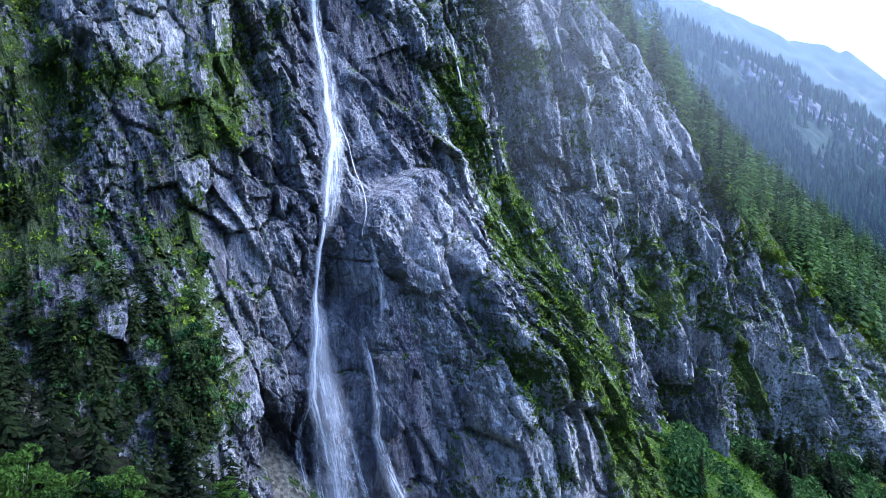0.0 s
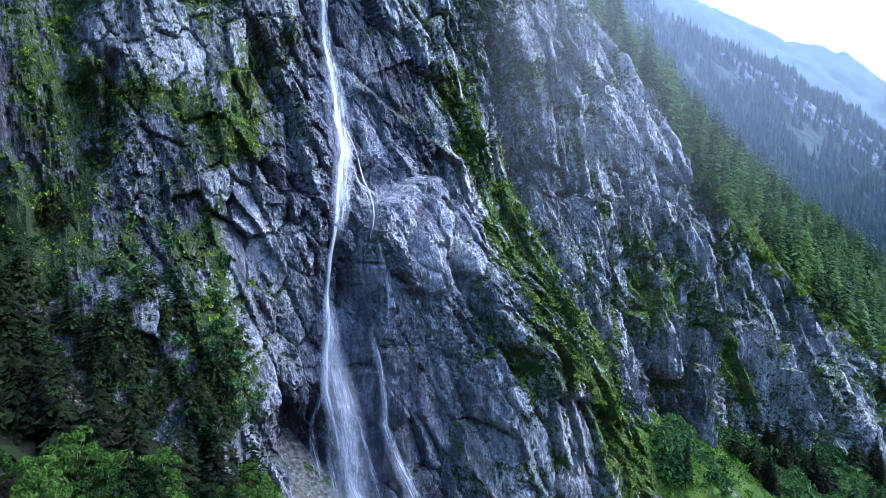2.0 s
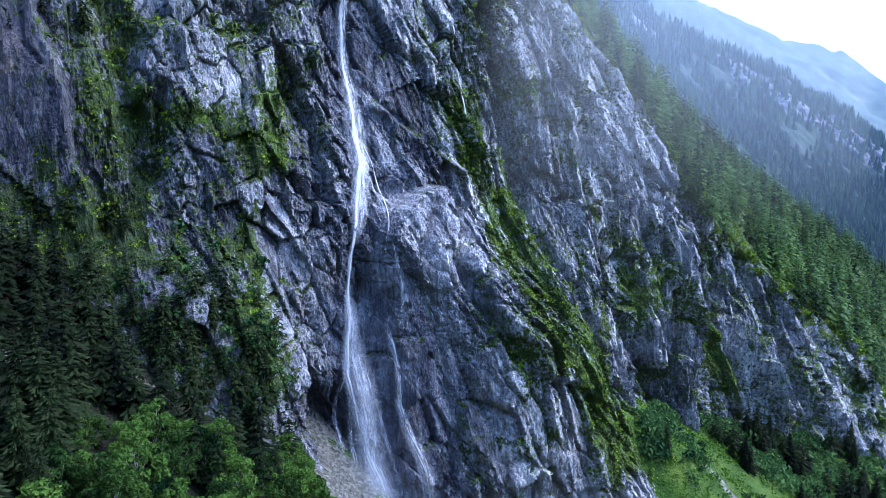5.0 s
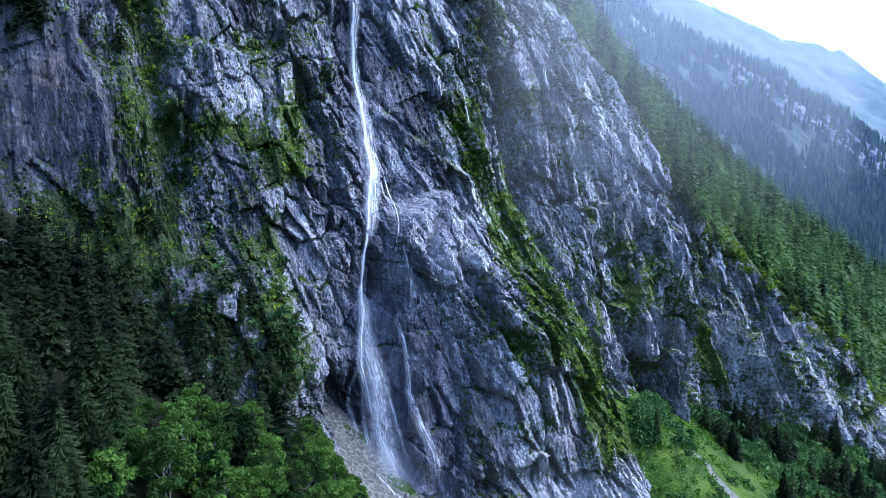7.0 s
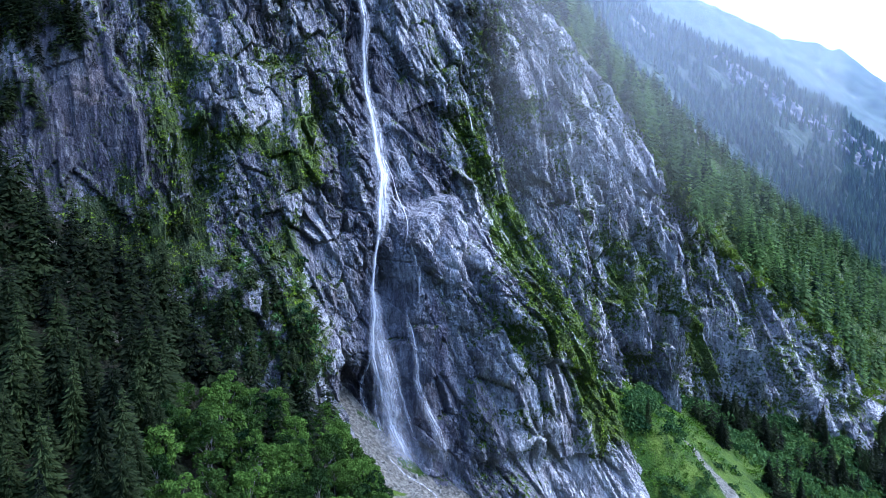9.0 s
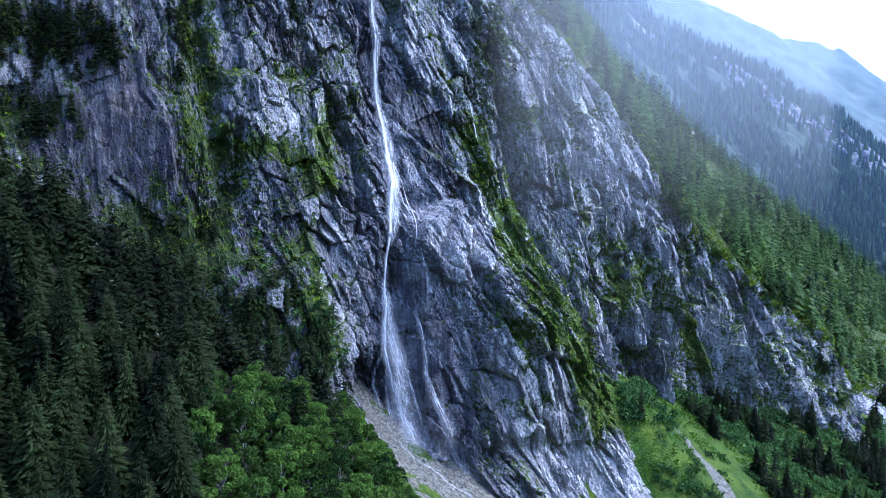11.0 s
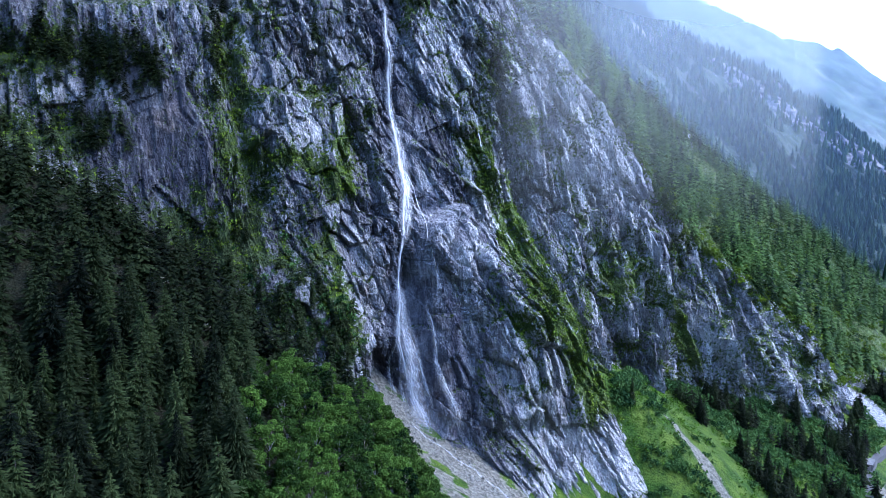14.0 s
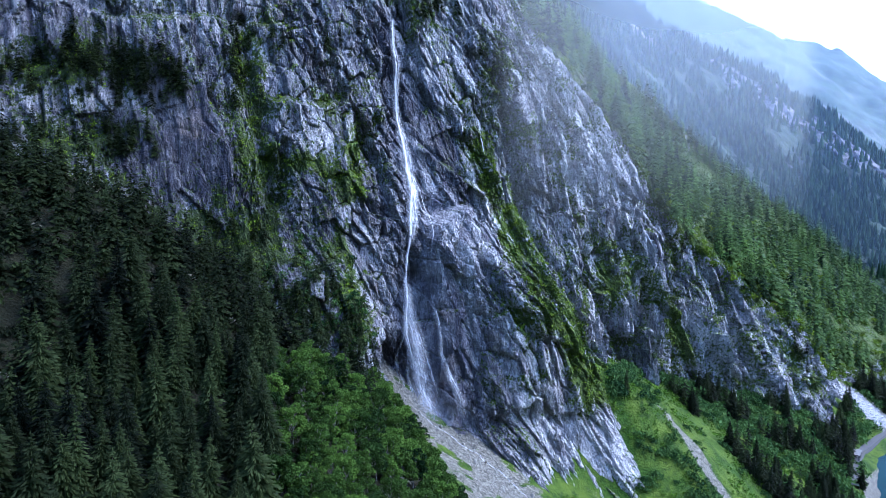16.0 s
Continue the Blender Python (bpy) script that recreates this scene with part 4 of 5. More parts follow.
def strand(name, line, widths, lift, mat, parent, seed, fade_in=0.06, fade_out=0.12, label=""):
    """A curved ribbon of water hanging down the face along (s, z) points."""
    line = np.array(line, float)
    z = np.arange(line[0, 1], line[-1, 1], -0.8)
    f = (line[0, 1] - z) / (line[0, 1] - line[-1, 1])
    s = np.interp(-z, -line[:, 1], line[:, 0]) + 0.35 * fbm(z / 14, z * 0 + seed, 2, seed)
    wide = np.interp(f, np.linspace(0, 1, len(widths)), widths) * (1 + 0.18 * fbm(z / 5, z * 0 + seed, 2, seed + 3))
    out = np.mean([cliff_d(s + o, z) for o in (-1.5, 0.0, 1.5)], 0)
    out = np.convolve(np.pad(out, 8, mode="edge"), np.ones(17) / 17, "valid") + lift + 0.8
    cols = np.linspace(-1, 1, 9)
    S2 = s[:, None] + cols[None] * wide[:, None] / 2
    O2 = out[:, None] + 0.25 * wide[:, None] * (1 - cols[None] ** 2) + 0.25 * fbm(S2, z[:, None] / 6 + 0 * S2, 2, seed)
    Z2 = np.repeat(z[:, None], 9, 1)
    fade = (1 - np.abs(cols[None]) ** 1.4) * smoothstep(0, fade_in, f)[:, None] * smoothstep(1, 1 - fade_out, f)[:, None]
    me = mesh_of(name, cliff_place(S2, Z2, O2).reshape(-1, 3), grid_faces(*S2.shape), mat, True,
                 [("run", Z2), ("side", cols[None] * wide[:, None] * 0.5), ("fade", fade), ("strand", np.full(S2.shape, float(seed)))])
    return part(name, me, parent, label)


waterfall = tagged(new("waterfall"), "tall thin white waterfall streaming down the dark rock face", "waterfall")
strand("main_stream", FALL[:9], (1.8, 2.8, 3.2, 3.8, 4.6, 3.4, 3.0, 3.4), 0.6, WATER_CORE, waterfall, 3, 0.01, 0.08)
strand("main_stream", FALL[:8], (0.8, 1.2, 1.5, 1.7, 1.8, 1.5, 1.4), 1.1, WATER_CORE, waterfall, 5, 0.01, 0.05)
strand("spray_veil", FALL[:7], (3, 5, 6, 7.5, 10, 6, 4), 1.5, WATER_VEIL, waterfall, 8, 0.05, 0.2)
strand("spray_veil", [(182, 252), (181, 240), (176, 222), (171, 206)], (3, 8, 9, 4), 1.0, WATER_VEIL, waterfall, 9, 0.3, 0.3)
strand("spray_veil", [(167, 190), (166, 172), (168, 150), (171, 114)], (3, 11, 17, 22), 1.6, WATER_MIST, waterfall, 12, 0.1, 0.12)
strand("spray_veil", [(167, 188), (166, 168), (168, 145), (172, 114)], (2, 5, 7, 9), 1.0, WATER_VEIL, waterfall, 13, 0.1, 0.15)
strand("main_stream", [(167, 190), (164.5, 172), (163.5, 158), (168, 140), (170, 116)], (2.6, 3.6, 4.6, 5.0, 6.0), 1.2, WATER_VEIL, waterfall, 17, 0.04, 0.3)
strand("main_stream", [(167, 186), (165, 174), (163.5, 160), (166, 148), (167, 128)], (1.0, 1.9, 2.3, 2.2, 1.8), 1.7, WATER_CORE, waterfall, 18, 0.1, 0.3)
for i, (a, b, c, top, w) in enumerate([(166, 162, 159, 180, 1.6), (168, 170, 172, 182, 1.7), (169, 173, 177, 170, 1.4), (165, 165, 163, 158, 1.5)]):
    strand("thread", [(a, top), (b, (top + 116) / 2 + 4), (c, 113)], (0.9, 1.5 * w, w * 2.2), 0.8, WATER_VEIL, waterfall, 30 + i, 0.2, 0.4)
strand("side_stream", SIDE_FALL, (0.7, 0.9, 1.0, 1.3, 1.6, 1.4, 1.2), 1.2, WATER_CORE, waterfall, 51, 0.05, 0.4)
strand("side_stream", [(181, 246), (183, 232), (184, 222), (181, 213)], (1.0, 1.4, 1.4, 1.0), 0.6, WATER_VEIL, waterfall, 53, 0.2, 0.3)
strand("side_stream", [(180, 208), (181, 200), (182, 192), (181, 180)], (1.4, 1.8, 2.0, 1.6), 0.9, WATER_VEIL, waterfall, 57, 0.1, 0.4)
strand("side_stream", [(178, 184), (179, 166), (178, 150), (181, 132), (184, 114)], (1.5, 3.0, 4.0, 6.0, 8.0), 0.8, WATER_VEIL, waterfall, 58, 0.2, 0.2)
rill = tagged(new("rivulet"), "thin white rivulets shining on the rock wall", "rivulet")
strand("trickle", [(238.5, 284), (238, 272), (238, 260)], (1.0, 1.9, 1.5), 0.4, WATER_CORE, rill, 61)
strand("trickle", [(176, 330), (175, 310), (174, 298)], (1.0, 1.6, 1.2), 0.4, WATER_VEIL, rill, 63)
# white ribbons laid over the wet rock to imitate its glints
far_glints = tagged(new("rivulet"), "white water threads standing in for glints on the wet far buttress", "rivulet")
for i, (a, b) in enumerate([(396, 400), (395, 403), (394, 406), (396, 410)]):
    strand("trickle", [(a, 256 - 9 * i), (a - 4, 226 - 4 * i), (b, 184 - 3 * i)], (1.2, 2.4, 2.0), 0.4, WATER_CORE, far_glints, 70 + i, 0.1, 0.2)

# ---- lake, shore and road ----
m, n, l, p = material("lake_water")
k = Nodes(m.node_tree)
l.new(k.ramp(k.noise(k.place(), 0.01, 3), (0.3, (0.002, 0.016, 0.017)), (0.7, (0.003, 0.024, 0.024))), p.inputs["Base Color"])
p.inputs["Roughness"].default_value = 0.2
p.inputs["Specular IOR Level"].default_value = 0.02
l.new(k.bump(k.noise(k.place(), 0.6, 5), 0.15, 0.2), p.inputs["Normal"])
LAKE = m
lx, ly = np.meshgrid(np.linspace(-400, 3600, 60), np.linspace(-900, 1500, 40))
lake = new("lake", mesh_of("lake", np.stack([lx, ly, 0 * lx - 2.2], -1).reshape(-1, 3), grid_faces(*lx.shape), LAKE, True))
tagged(lake, "teal green reservoir water below the slope", "lake", kind="structure")

ASPHALT = simple("asphalt", (0.035, 0.034, 0.034), (0.06, 0.058, 0.056), 2.0, 0.9, 0.2, 0.02)
CONCRETE = simple("concrete", (0.06, 0.06, 0.058), (0.14, 0.137, 0.13), 0.6, 0.85, 0.3, 0.03)
STONE = simple("loose_stone", (0.055, 0.053, 0.044), (0.25, 0.24, 0.20), 0.7, 0.85, 0.8, 0.3)
PALE_STONE = simple("pale_scree", (0.16, 0.16, 0.16), (0.46, 0.45, 0.44), 0.5, 0.85, 0.8, 0.3)
road_line = np.array([(300, 340), (330, 390), (352, 418), (392, 455), (450, 500), (540, 560)], float)
run = np.r_[0, np.cumsum(np.hypot(*np.diff(road_line, axis=0).T))]
q = np.arange(0, run[-1], 3.0)
rx, ry = np.interp(q, run, road_line[:, 0]), np.interp(q, run, road_line[:, 1])
tx, ty = np.gradient(rx), np.gradient(ry)
tl = np.hypot(tx, ty)
rz = np.convolve(np.pad(ground_height(rx, ry), 12, mode="edge"), np.ones(25) / 25, "valid") + 1.2
rv = np.concatenate([np.stack([rx - o * ty / tl, ry + o * tx / tl, rz + h], -1)[:, None] for o, h in ((3.8, -4), (3.0, 0), (-3.0, 0), (-3.8, -4))], 1)
road = new("road", mesh_of("road", rv.reshape(-1, 3), grid_faces(len(q), 4), ASPHALT))
tagged(road, "narrow grey asphalt lakeside road", "road", kind="structure")

gallery = tagged(new("road_gallery"), "pale concrete rockfall gallery over the lakeside road", "gallery")
gallery.matrix_basis = pose(333, 397, float(np.interp(333, rx, rz)), 0, 0, 52)
part("roof", mesh_from(box(-8, -5.5, 4.6, 8, 5.5, 5.3, 0.1), "roof", CONCRETE), gallery, "weathered concrete roof slab")
part("back_wall", mesh_from(box(-8, 4.6, -2, 8, 5.3, 4.6, 0.05), "back_wall", CONCRETE), gallery)
pillar = mesh_from(box(-0.4, -5.2, -2, 0.4, -4.5, 4.6, 0.06), "pillar", CONCRETE)
for x in (-7, -3.5, 0, 3.5, 7):
    part("pillar", pillar, gallery).location.x = x


# ---- woods ----
rng = np.random.default_rng(4)


def clear_of_cliff(x, y, margin):
    """True where the ground lies in front of the rock at its own height."""
    s = (x - ORIGIN[0]) * EAST[0] + (y - ORIGIN[1]) * EAST[1]
    d = (x - ORIGIN[0]) * OUT[0] + (y - ORIGIN[1]) * OUT[1]
    return d > cliff_base(s, ground_height(x, y)) + margin


def on_ground(x, y):
    return np.stack([x, y, ground_height(x, y)], -1)


x, y = rng.uniform(-340, -20, 9000), rng.uniform(-30, 240, 9000)
leafy = smoothstep(-97, -71, x + 0.25 * (y - 90) + 8 * fbm(x / 25, y / 25, 2, 3))
keep = clear_of_cliff(x, y, 4) & ((leafy < 0.5) | ((y > 118) & (x < -48) & (rng.random(9000) < 0.6))) & (y < np.where(x > -120, 190, 150 - 0.1 * x))
x, y = x[keep], y[keep]
keep = thinned(x, y, rng, 7.4)
x, y = x[keep], y[keep]
near = (x > -150) & (y > 0) & (y < 100)
order = np.argsort(~near, kind="stable")
x, y, near = x[order], y[order], near[order]
singles = np.arange(len(x)) < min(225, near.sum())
spruces = [make_spruce(1, 22, 6.0), make_spruce(2, 26, 6.6), make_spruce(3, 20, 5.6), make_spruce(4, 24, 5.6)]
scatter(spruces, on_ground(x[singles], y[singles]), rng, 0.75, 1.35, "tall dark green spruce on the steep wooded slope", "spruce", "spruces of the valley forest")

lite = [conifer_crown(random.Random(40 + i), 23, 5.6, 14, 6, True, 2.0) for i in range(3)]
rest = ~singles
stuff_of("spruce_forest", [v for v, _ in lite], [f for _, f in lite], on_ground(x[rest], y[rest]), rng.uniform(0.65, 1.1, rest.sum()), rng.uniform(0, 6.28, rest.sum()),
         SHADED_NEEDLES_STUFF, "dense dark spruce forest on the valley side", "forest", rng, 0.0, 0.6)

# broadleaf trees beside the scree
x, y = rng.uniform(-105, 26, 2600), rng.uniform(30, 158, 2600)
leafy = x + 0.25 * (y - 90) + 8 * fbm(x / 25, y / 25, 2, 3)
scree = along(x, y, [(-40, 176), (-12, 168), (18, 152), (60, 105)], 13) + along(x, y, [(-5, 130), (30, 95)], 16)
keep = clear_of_cliff(x, y, 3) & (leafy > -86) & (scree < 0.5) & (x < leaf_edge(y)) & (x > np.interp(y, [30, 100, 120, 135, 158], [-105, -95, -74, -62, -52]))
x, y = x[keep], y[keep]
keep = thinned(x, y, rng, 6.8)
x, y = x[keep], y[keep]
broad = [make_broadleaf(11, 13, 5.8), make_broadleaf(12, 14.5, 6.4), make_broadleaf(13, 11.5, 5.4)]
scatter(broad, on_ground(x, y), rng, 0.7, 1.15, "bright green broadleaf tree beside the scree slope", "broadleaf tree", "broadleaf trees below the fall")

x, y = rng.uniform(-76, 30, 1100), rng.uniform(60, 172, 1100)
off = x - leaf_edge(y)
keep = clear_of_cliff(x, y, 2) & (off > -3) & (off < 13 - 0.03 * (y - 60))
x, y = x[keep], y[keep]
keep = thinned(x, y, rng, 4.4)
x, y = x[keep], y[keep]
young_broad = [make_broadleaf(14, 7.0, 3.4), make_broadleaf(15, 5.5, 3.0)]
scatter(young_broad, on_ground(x, y), rng, 0.7, 1.15, "young bright green broadleaf tree at the edge of the scree", "broadleaf tree", "young trees along the scree")

# trees at the foot of the far wall
s, d = rng.uniform(385, 800, 5200), rng.uniform(0, 160, 5200)
x, y = ORIGIN[0] + s * EAST[0] + d * OUT[0], ORIGIN[1] + s * EAST[1] + d * OUT[1]
h = ground_height(x, y)
shore = (h > 4) & clear_of_cliff(x, y, 4)
road_near = along(x, y, [tuple(v) for v in road_line], 7)
open_grass = along(s, d, [(300, 92), (400, 92), (455, 118)], 13)
keep = shore & (road_near < 0.7) & (open_grass < 0.4) & (along(s, d, [(690, 0), (712, 26), (698, 64)], 20) < 0.4)
x, y, s, d = x[keep], y[keep], s[keep], d[keep]
keep = thinned(x, y, rng, 5.2)
x, y = x[keep], y[keep]
dark = fbm(x / 22, y / 22, 2, 19) > 0.0
foot = [make_spruce(21, 17, 4.6), make_spruce(22, 20, 4.9)]
scatter(foot, on_ground(x[dark], y[dark])[:70], rng, 0.8, 1.35, "dark spruce at the foot of the far rock wall", "spruce", "spruces under the far wall")
lone = make_spruce(31, 16, 2.6)
lone.matrix_basis = pose(94, 238, float(ground_height(np.array(94.0), np.array(238.0))) - 0.3)
tagged(lone, "lone slender spruce standing on the green meadow spur", "spruce")
low = [leaf_cloud(np.random.default_rng(60 + i), [(0, 0, 1.2, 1.6), (1.3, 0.4, 1.0, 1.2), (-0.9, 0.9, 1.4, 1.3), (0.2, -1.2, 1.0, 1.2)], 54, 0.48) for i in range(3)]
lv, lf = [v for v, _ in low], [f for _, f in low]
px, py = x[~dark], y[~dark]
extra = on_ground(x[dark], y[dark])[70:]
stuff_of("foot_forest", [v for v, _ in lite], [f for _, f in lite], extra, rng.uniform(0.6, 1.1, len(extra)), rng.uniform(0, 6.28, len(extra)), SHADED_NEEDLES_STUFF, "dark spruces below the far rock wall", "forest", rng, 0.0, 0.6)
stuff_of("shore_thicket", lv, lf, on_ground(px, py), rng.uniform(1.6, 3.2, len(px)), rng.uniform(0, 6.28, len(px)), BUSH, "leafy green thicket above the lake shore", "thicket", rng, 0.2, 0.9)

# bushes along the foot of the far wall
s, f = rng.uniform(288, 640, 700), rng.uniform(1, 12, 700)
hgt = np.interp(s, [288, 371, 500, 560, 640], [118, 100, 66, 56, 60])
d = cliff_base(s, hgt) + f
x, y = ORIGIN[0] + s * EAST[0] + d * OUT[0], ORIGIN[1] + s * EAST[1] + d * OUT[1]
stuff_of("foot_bushes", lv, lf, on_ground(x, y), rng.uniform(0.7, 2.2, 700), rng.uniform(0, 6.28, 700), BUSH, "leafy bushes along the foot of the far wall", "bushes", rng, 0.0, 0.7)

# thick bushes between the gully and the rock nose
x, y = rng.uniform(80, 220, 9000), rng.uniform(130, 300, 9000)
s = (x - ORIGIN[0]) * EAST[0] + (y - ORIGIN[1]) * EAST[1]
gully = along(x, y, [(127, 264), (130, 252), (136, 230), (150, 212), (172, 190), (190, 170)], 6)
thick = 0.62 * along(x, y, [(108, 256), (120, 228), (136, 204), (156, 182), (176, 150)], 20) + 1.0 * fbm(x / 9, y / 9, 3, 47)
keep = clear_of_cliff(x, y, 1) & (gully < 0.12) & (thick > 0.55)
x, y = x[keep], y[keep]
keep = thinned(x, y, rng, 2.4)
x, y = x[keep][:700], y[keep][:700]
stuff_of("gully_bushes", lv, lf, on_ground(x, y), rng.uniform(0.6, 1.7, len(x)), rng.uniform(0, 6.28, len(x)), BUSH, "dense green bushes on the slope beside the gully", "bushes", rng, 0.0, 0.8)

# undergrowth between the spruces
x, y = rng.uniform(-320, -70, 900), rng.uniform(0, 220, 900)
keep = clear_of_cliff(x, y, 2)
x, y = x[keep][:480], y[keep][:480]
stuff_of("undergrowth", lv, lf, on_ground(x, y), rng.uniform(1.0, 2.4, len(x)), rng.uniform(0, 6.28, len(x)), SHADED_NEEDLES_STUFF, "dark young growth between the spruces", "undergrowth", rng, 0.0, 0.8)

# woods on the slope above the rim
s, z = rng.uniform(318, 1300, 20000), rng.uniform(6, 460, 20000)
high = np.interp(s, CREST[0], CREST[1])
clump = fbm(s / 45, z / 45, 4, 27)
keep = (z > rim_height(s) + 3 + 8 * clump) & (z < high) & (clump > np.where(s > 900, -0.3, -0.14)) & (along(s, z, [(648, 66), (668, 46), (700, 20), (720, 0)], 13) < 0.4)
s, z = s[keep], z[keep]
keep = thinned(s, z, rng, 10.6)
s, z = s[keep], z[keep]
spots = cliff_place(s, z, cliff_base(s, z) + cliff_relief(s, z)) - [0, 0, 0.8]
sparse = [conifer_crown(random.Random(80 + i), 19, 4.2, 15 if i < 2 else 11, 7 if i < 2 else 6, i < 2, 1.5 if i < 2 else 2.2) for i in range(4)]
close = s < 580
stuff_of("rim_forest", [v for v, _ in sparse[:2]], [f for _, f in sparse[:2]], spots[close], rng.uniform(0.85, 1.7, close.sum()) ** 1.5, rng.uniform(0, 6.28, close.sum()), LIT_RIM_NEEDLES,
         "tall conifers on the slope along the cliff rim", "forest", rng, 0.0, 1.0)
stuff_of("ridge_forest", [v for v, _ in sparse[2:]], [f for _, f in sparse[2:]], spots[~close], rng.uniform(1.1, 2.3, (~close).sum()), rng.uniform(0, 6.28, (~close).sum()), LIT_RIM_NEEDLES,
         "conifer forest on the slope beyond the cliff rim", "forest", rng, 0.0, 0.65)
s2, z2 = rng.uniform(330, 1000, 1300), rng.uniform(0, 1, 1300) ** 1.6
z2 = rim_height(s2) - 4 + z2 * 190
bushy = cliff_place(s2, z2, cliff_d(s2, z2))
stuff_of("rim_bushes", lv, lf, bushy, rng.uniform(0.6, 2.6, 1300), rng.uniform(0, 6.28, 1300), SHRUB, "bright green bushes along the cliff rim", "bushes", rng, 0.0, 0.7)

# small trees and bushes on the ledges of the face
rows, cols = S.shape
weight = np.clip(veg - 0.46, 0, 0.5) * (S < 640) * (Z < 395) * (wood < 0.5) * (S > -130) * np.gradient(s_line)[None] * np.gradient(z_line)[:, None]
chosen = rng.choice(rows * cols, 11500, replace=False, p=(weight / weight.sum()).ravel())
spots = PLACES.reshape(-1, 3)[chosen] + rng.normal(size=(len(chosen), 3)) * 0.25
small = [leaf_cloud(np.random.default_rng(160 + i), [(0, 0, 0.3, 0.8), (0.7, 0.3, 0.1, 0.6), (-0.6, 0.4, 0.2, 0.6)], 11, 0.36) for i in range(4)]
stuff_of("ledge_shrubs", [v for v, _ in small], [f for _, f in small], spots, rng.uniform(0.5, 1.5, len(chosen)) ** 1.3, rng.uniform(0, 6.28, len(chosen)), SHRUB,
         "moss, grass tufts and low shrubs on the rock ledges", "shrubs", rng, 0.0, 1.0)
upper_zones = [(266, 318, 13, 18, 34), (308, 272, 8, 14, 22), (318, 230, 5, 14, 12), (215, 356, 24, 10, 26), (90, 300, 8, 16, 16), (98, 322, 12, 14, 14), (-20, 300, 50, 5, 30), (-30, 262, 48, 8, 34), (78, 216, 12, 6, 8), (120, 178, 12, 14, 16)]
lower_zones = [(580, 90, 12, 18, 14), (450, 190, 18, 12, 16), (98, 174, 22, 22, 105), (66, 196, 20, 14, 50), (124, 160, 8, 14, 24), (28, 303, 26, 11, 80), (45, 292, 18, 9, 50), (30, 262, 9, 9, 24), (-35, 296, 40, 8, 50), (-40, 252, 40, 14, 90), (150, 318, 10, 12, 10)]
ts, tz = [], []
for cs, cz, ws, wz, count in upper_zones + lower_zones:
    ts.append(cs + ws * rng.normal(size=count) * 0.6)
    tz.append(cz + wz * rng.normal(size=count) * 0.6)
ts, tz = np.concatenate(ts), np.concatenate(tz)
spots = cliff_place(ts, tz, cliff_d(ts, tz)) - [0, 0, 0.5]
young = [conifer_crown(random.Random(50 + i), 23, 5.6, 12, 6, True, 2.0) for i in range(3)]
stuff_of("ledge_trees", [v for v, _ in young], [f for _, f in young], spots, rng.uniform(0.22, 0.66, len(ts)), rng.uniform(0, 6.28, len(ts)), SHADED_NEEDLES_STUFF, "small dark conifers clinging to the rock ledges", "trees", rng, 0.1, 0.8)

# bushes among the small trees at the foot of the face
bs, bz = np.r_[rng.normal(100, 16, 150), rng.normal(128, 4, 40)], np.r_[rng.normal(170, 18, 150), rng.normal(174, 14, 40)]
spots = cliff_place(bs, bz, cliff_d(bs, bz)) - [0, 0, 0.6]
stuff_of("face_bushes", lv, lf, spots, rng.uniform(0.5, 1.4, len(bs)), rng.uniform(0, 6.28, len(bs)), BUSH, "leafy green bushes on the lower rock face", "bushes", rng, 0.0, 0.75)

# meadow growth
x, y = rng.uniform(-60, 330, 60000), rng.uniform(90, 420, 60000)
s = (x - ORIGIN[0]) * EAST[0] + (y - ORIGIN[1]) * EAST[1]
bare_here = 0.15 + along(x, y, [(-40, 175), (-10, 172), (20, 150), (60, 105)], 18) + along(x, y, [(127, 264), (130, 252), (136, 230), (150, 212), (172, 190), (190, 170)], 7)
keep = clear_of_cliff(x, y, 1) & (bare_here < 0.45) & (ground_height(x, y) > 3) & (fbm(x / 16, y / 16, 4, 37) > -0.1) & (s > 215)
x, y = x[keep][:6000], y[keep][:6000]
stuff_of("meadow_plants", [v for v, _ in small], [f for _, f in small], on_ground(x, y), rng.uniform(0.5, 1.5, len(x)) ** 2, rng.uniform(0, 6.28, len(x)), MEADOW_LEAVES, "lush green meadow plants and low bushes", "meadow plants", rng, 0.2, 1.0)

# forest of the far spur
pick = rng.choice(A2.size, 13000)
keep = ((bare2.ravel()[pick] < 0.4) | (rng.random(13000) < 0.3)) & (fbm(A2.ravel()[pick] / 90, B2.ravel()[pick] / 90, 3, 43) > -0.3) & (P2.reshape(-1, 3)[pick][:, 2] > 0)
spots = P2.reshape(-1, 3)[pick][keep] + rng.normal(size=(keep.sum(), 3)) * [3, 3, 0] - [0, 0, 2]
tiny = [cone_tree(90 + i, 25, 5.2) for i in range(3)]
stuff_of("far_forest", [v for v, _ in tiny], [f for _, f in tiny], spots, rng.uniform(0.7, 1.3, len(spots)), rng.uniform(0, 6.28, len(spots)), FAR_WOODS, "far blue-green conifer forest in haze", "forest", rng)

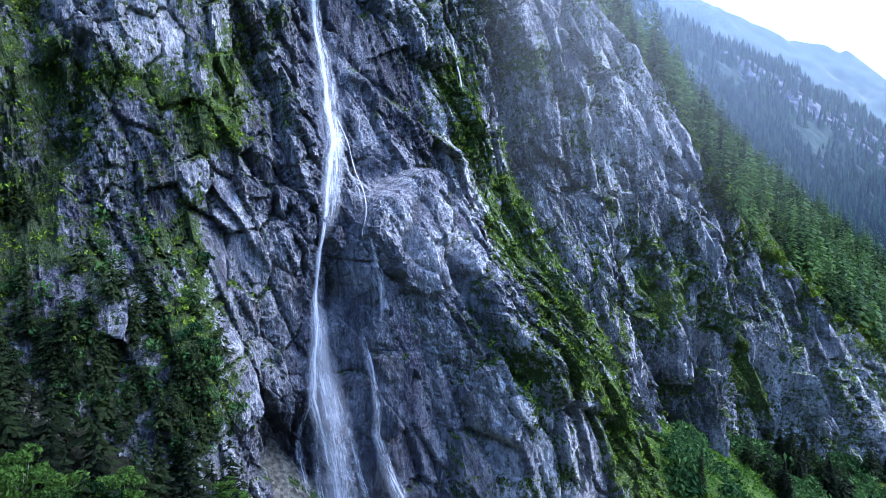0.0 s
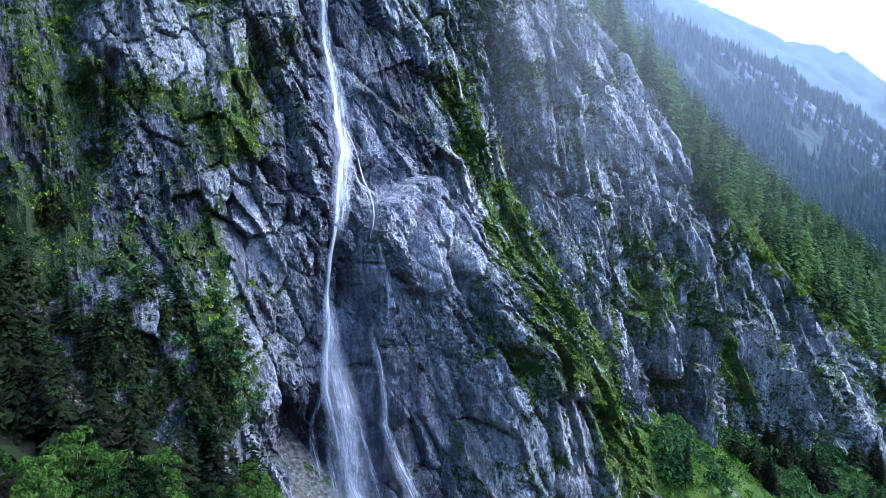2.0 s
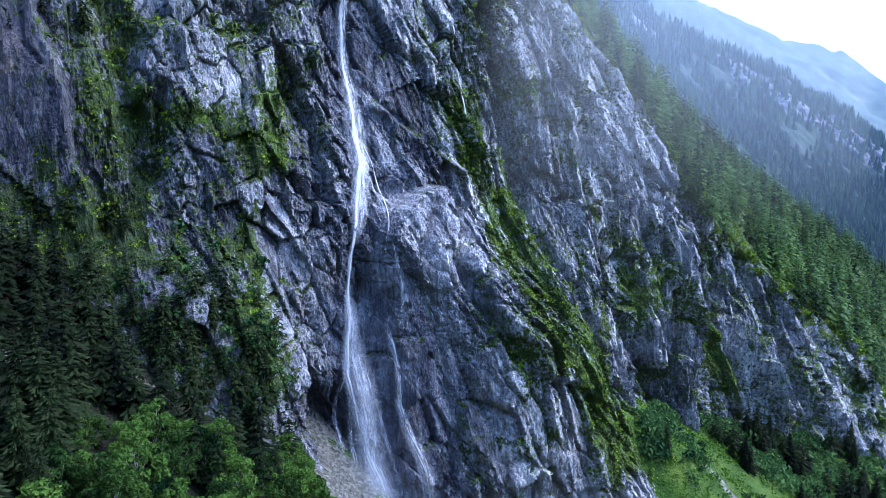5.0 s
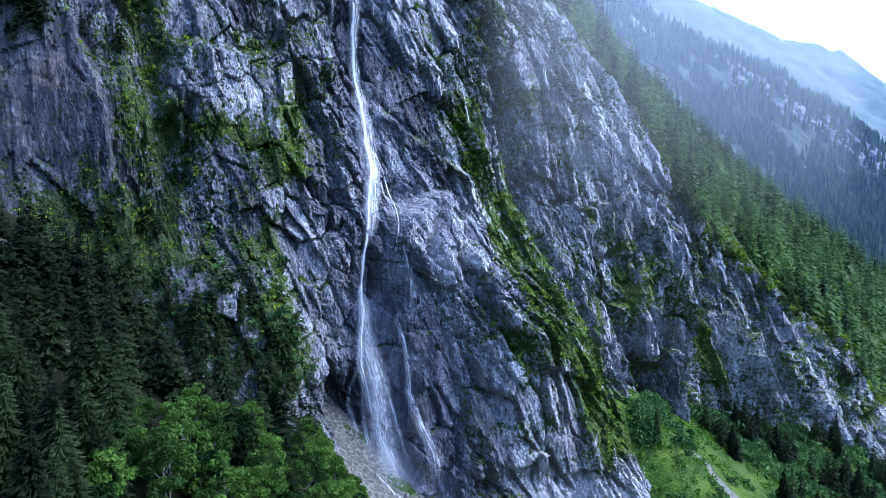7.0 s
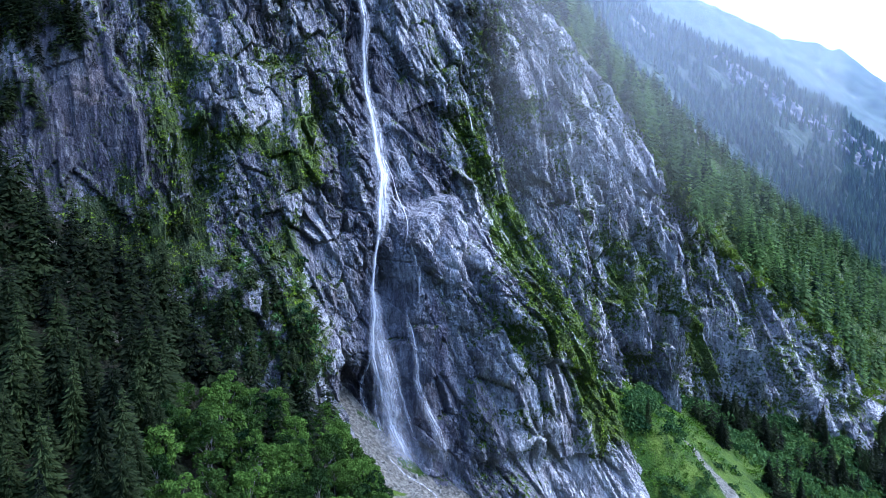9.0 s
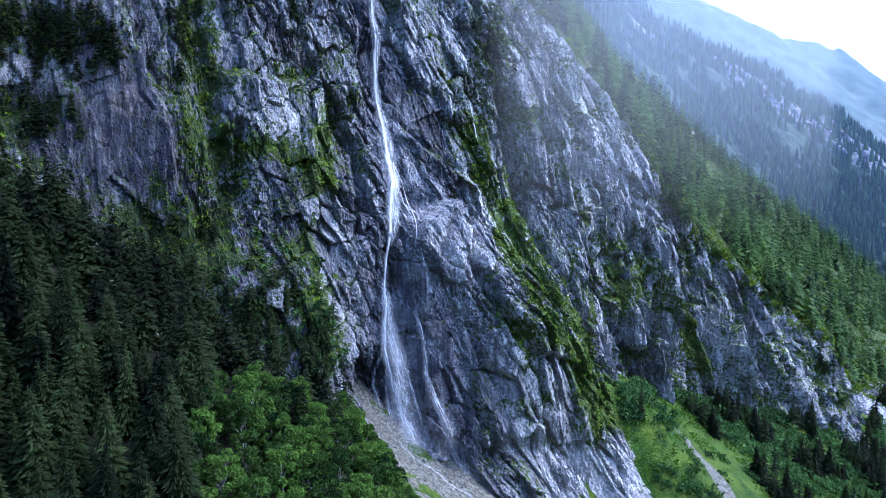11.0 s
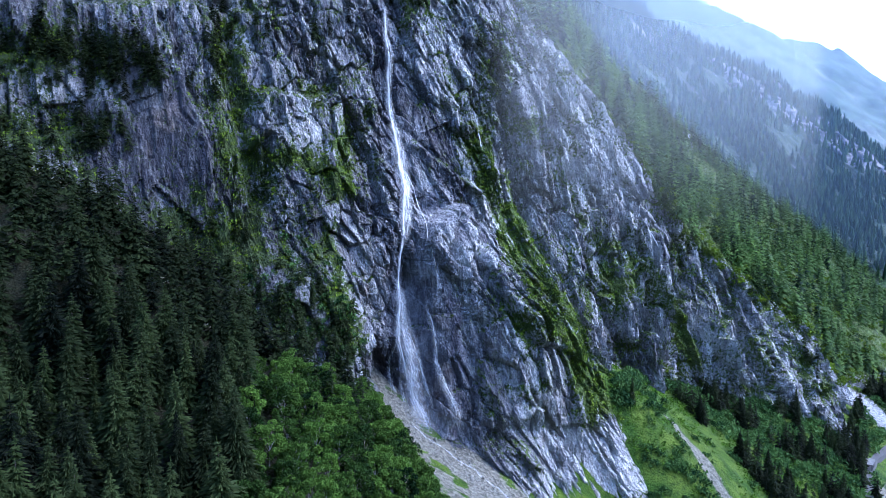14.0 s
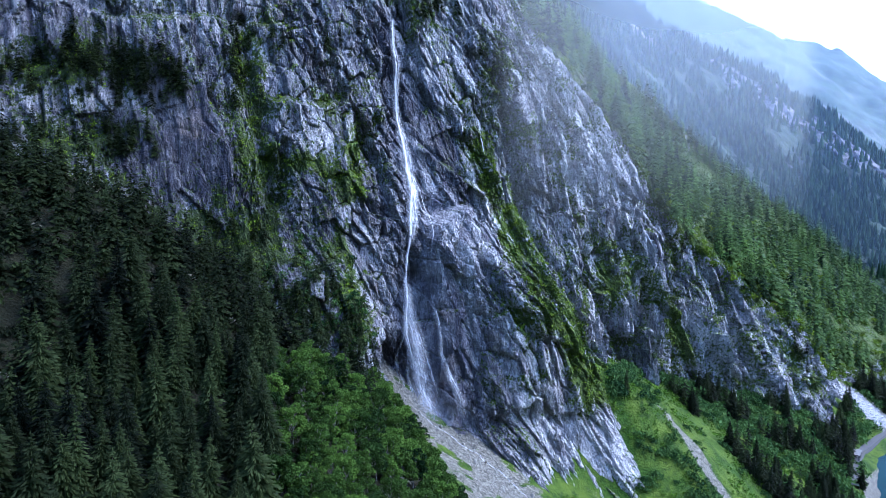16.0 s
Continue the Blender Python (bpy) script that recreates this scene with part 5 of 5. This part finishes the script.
# ---- stones of the scree ----
def make_stone(seed, level=2):
    bm = bmesh.new()
    bmesh.ops.create_icosphere(bm, subdivisions=level, radius=1.0)
    r = random.Random(seed)
    cuts = [(Vector((r.gauss(0, 1), r.gauss(0, 1), r.gauss(0, 1))).normalized(), 0.55 + 0.3 * r.random()) for _ in range(9)]
    for v in bm.verts:
        for way, far in cuts:
            over_ = v.co.dot(way) - far
            if over_ > 0:
                v.co -= way * over_
    return mesh_from(bm, "boulder", STONE)


stones = [make_stone(i) for i in range(5)]
for i in range(110):
    f = rng.random()
    x0 = np.interp(f, [0, 0.4, 0.75, 1], [-36, -8, 20, 58]) + rng.normal() * 6
    y0 = np.interp(f, [0, 0.4, 0.75, 1], [174, 166, 148, 108]) + rng.normal() * 6
    size = 0.4 + 1.5 * rng.random() ** 3
    ob = new("boulder", stones[i % 5])
    ob.matrix_basis = pose(x0, y0, float(ground_height(np.array(x0), np.array(y0))) + 0.2 * size, *rng.uniform(0, 360, 3)) @ Matrix.Diagonal((size, size * 0.8, size * 0.65, 1))
    tagged(ob, "pale angular boulder lying on the scree", "boulder", "boulders on the scree")
gravel = [make_stone(20 + i, 1) for i in range(2)]
gv, gf = [], []
for me in gravel:
    co = np.empty(len(me.vertices) * 3)
    me.vertices.foreach_get("co", co)
    gv.append(co.reshape(-1, 3))
    gf.append(np.array([list(q.vertices) for q in me.polygons]))
f = rng.random(2600)
x = np.interp(f, [0, 0.4, 0.75, 1], [-38, -8, 20, 58]) + rng.normal(size=2600) * 6
y = np.interp(f, [0, 0.4, 0.75, 1], [175, 166, 148, 108]) + rng.normal(size=2600) * 8
stuff_of("scree_gravel", gv, gf, on_ground(x, y), 0.12 + 0.5 * rng.random(2600) ** 3, rng.uniform(0, 6.28, 2600), STONE, "loose grey gravel of the scree fan", "gravel", rng)
f = rng.random(3000)
s, d = np.interp(f, [0, 0.4, 1], [690, 712, 698]) + rng.normal(size=3000) * 8, np.interp(f, [0, 0.4, 1], [0, 26, 66]) + rng.normal(size=3000) * 8
x, y = ORIGIN[0] + s * EAST[0] + d * OUT[0], ORIGIN[1] + s * EAST[1] + d * OUT[1]
low_part = on_ground(x, y)
f = rng.random(1400)
s, z = np.interp(f, [0, 0.4, 1], [648, 668, 712]) + rng.normal(size=1400) * 5, np.interp(f, [0, 0.4, 1], [66, 46, 8]) + rng.normal(size=1400) * 4
spots = np.concatenate([low_part, cliff_place(s, z, cliff_d(s, z))])
stuff_of("far_scree", gv, gf, spots, 0.4 + 1.5 * rng.random(4400) ** 3, rng.uniform(0, 6.28, 4400), PALE_STONE, "bright grey rockfall scree above the lake", "scree", rng)

# the brook that leaves the fall
q = np.linspace(0, 1, 60)
bx = np.interp(q, [0, 0.3, 0.6, 0.8, 1], [-31, -6, 14, 24, 42]) + 1.2 * np.sin(q * 40)
by = np.interp(q, [0, 0.3, 0.6, 0.8, 1], [178, 168, 158, 147, 120]) + 1.0 * np.cos(q * 33)
bz = ground_height(bx, by) + 0.45
cols = np.linspace(-0.55, 0.55, 5)
bv = np.stack([bx[:, None] + cols * 0.6, by[:, None] + cols * 0.8, np.repeat(bz[:, None], 5, 1) + 0.15 * rng.random((60, 5))], -1)
brook = new("brook", mesh_of("brook", bv.reshape(-1, 3), grid_faces(60, 5), WATER_VEIL, True,
            [("run", np.repeat(q[:, None] * 300, 5, 1)), ("side", np.repeat(cols[None], 60, 0)), ("fade", np.repeat((1 - np.abs(cols / 1.0) ** 2)[None], 60, 0)), ("strand", np.full((60, 5), 9.0))]))
tagged(brook, "narrow white brook running down the scree", "brook", kind="structure")

# ---- translucent sheets added in place of aerial haze ----
def haze_sheet_material(name, thick, tint):
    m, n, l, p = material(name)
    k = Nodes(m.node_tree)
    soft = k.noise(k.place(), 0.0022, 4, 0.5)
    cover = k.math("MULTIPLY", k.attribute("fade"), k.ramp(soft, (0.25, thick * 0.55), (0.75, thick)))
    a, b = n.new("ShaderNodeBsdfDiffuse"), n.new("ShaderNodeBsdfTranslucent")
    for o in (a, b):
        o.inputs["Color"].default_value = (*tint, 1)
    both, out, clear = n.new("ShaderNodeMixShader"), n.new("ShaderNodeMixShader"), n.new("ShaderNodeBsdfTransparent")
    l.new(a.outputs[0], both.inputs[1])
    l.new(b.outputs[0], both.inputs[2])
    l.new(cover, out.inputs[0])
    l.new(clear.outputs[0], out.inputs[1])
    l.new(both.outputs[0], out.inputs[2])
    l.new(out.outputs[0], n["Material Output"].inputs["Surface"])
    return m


def haze_sheet(name, x0, x1, y0, y1, z0, z1, mat, label, rise):
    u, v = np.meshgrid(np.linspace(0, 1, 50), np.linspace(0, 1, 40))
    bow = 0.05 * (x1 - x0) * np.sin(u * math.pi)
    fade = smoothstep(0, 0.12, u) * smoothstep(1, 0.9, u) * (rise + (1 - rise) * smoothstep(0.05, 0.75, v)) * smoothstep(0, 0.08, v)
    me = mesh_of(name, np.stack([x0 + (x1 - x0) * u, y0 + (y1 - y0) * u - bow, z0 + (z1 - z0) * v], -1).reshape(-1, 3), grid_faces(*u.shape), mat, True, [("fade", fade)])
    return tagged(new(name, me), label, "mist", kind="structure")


haze_sheet("mist_near", 150, 1500, 1120, 820, -20, 1000, haze_sheet_material("valley_haze_sheet", 0.27, (0.62, 0.78, 1.0)), "thin pale translucent sheet standing in for valley haze", 0.32)
# this sheet brightens the upper right wall, in place of sun glare and haze
haze_sheet("mist_rim", 5, 330, 262, 470, 165, 520, haze_sheet_material("rim_glare_sheet", 0.40, (1.0, 0.96, 0.84)), "thin bright translucent sheet standing in for haze and glare at the upper cliff rim", 0.0)
haze_sheet("mist_far", -200, 3600, 2150, 1700, -20, 1900, haze_sheet_material("mountain_haze_sheet", 0.38, (0.85, 0.95, 1.0)), "bright translucent sheet standing in for haze before the far ridge", 0.5)
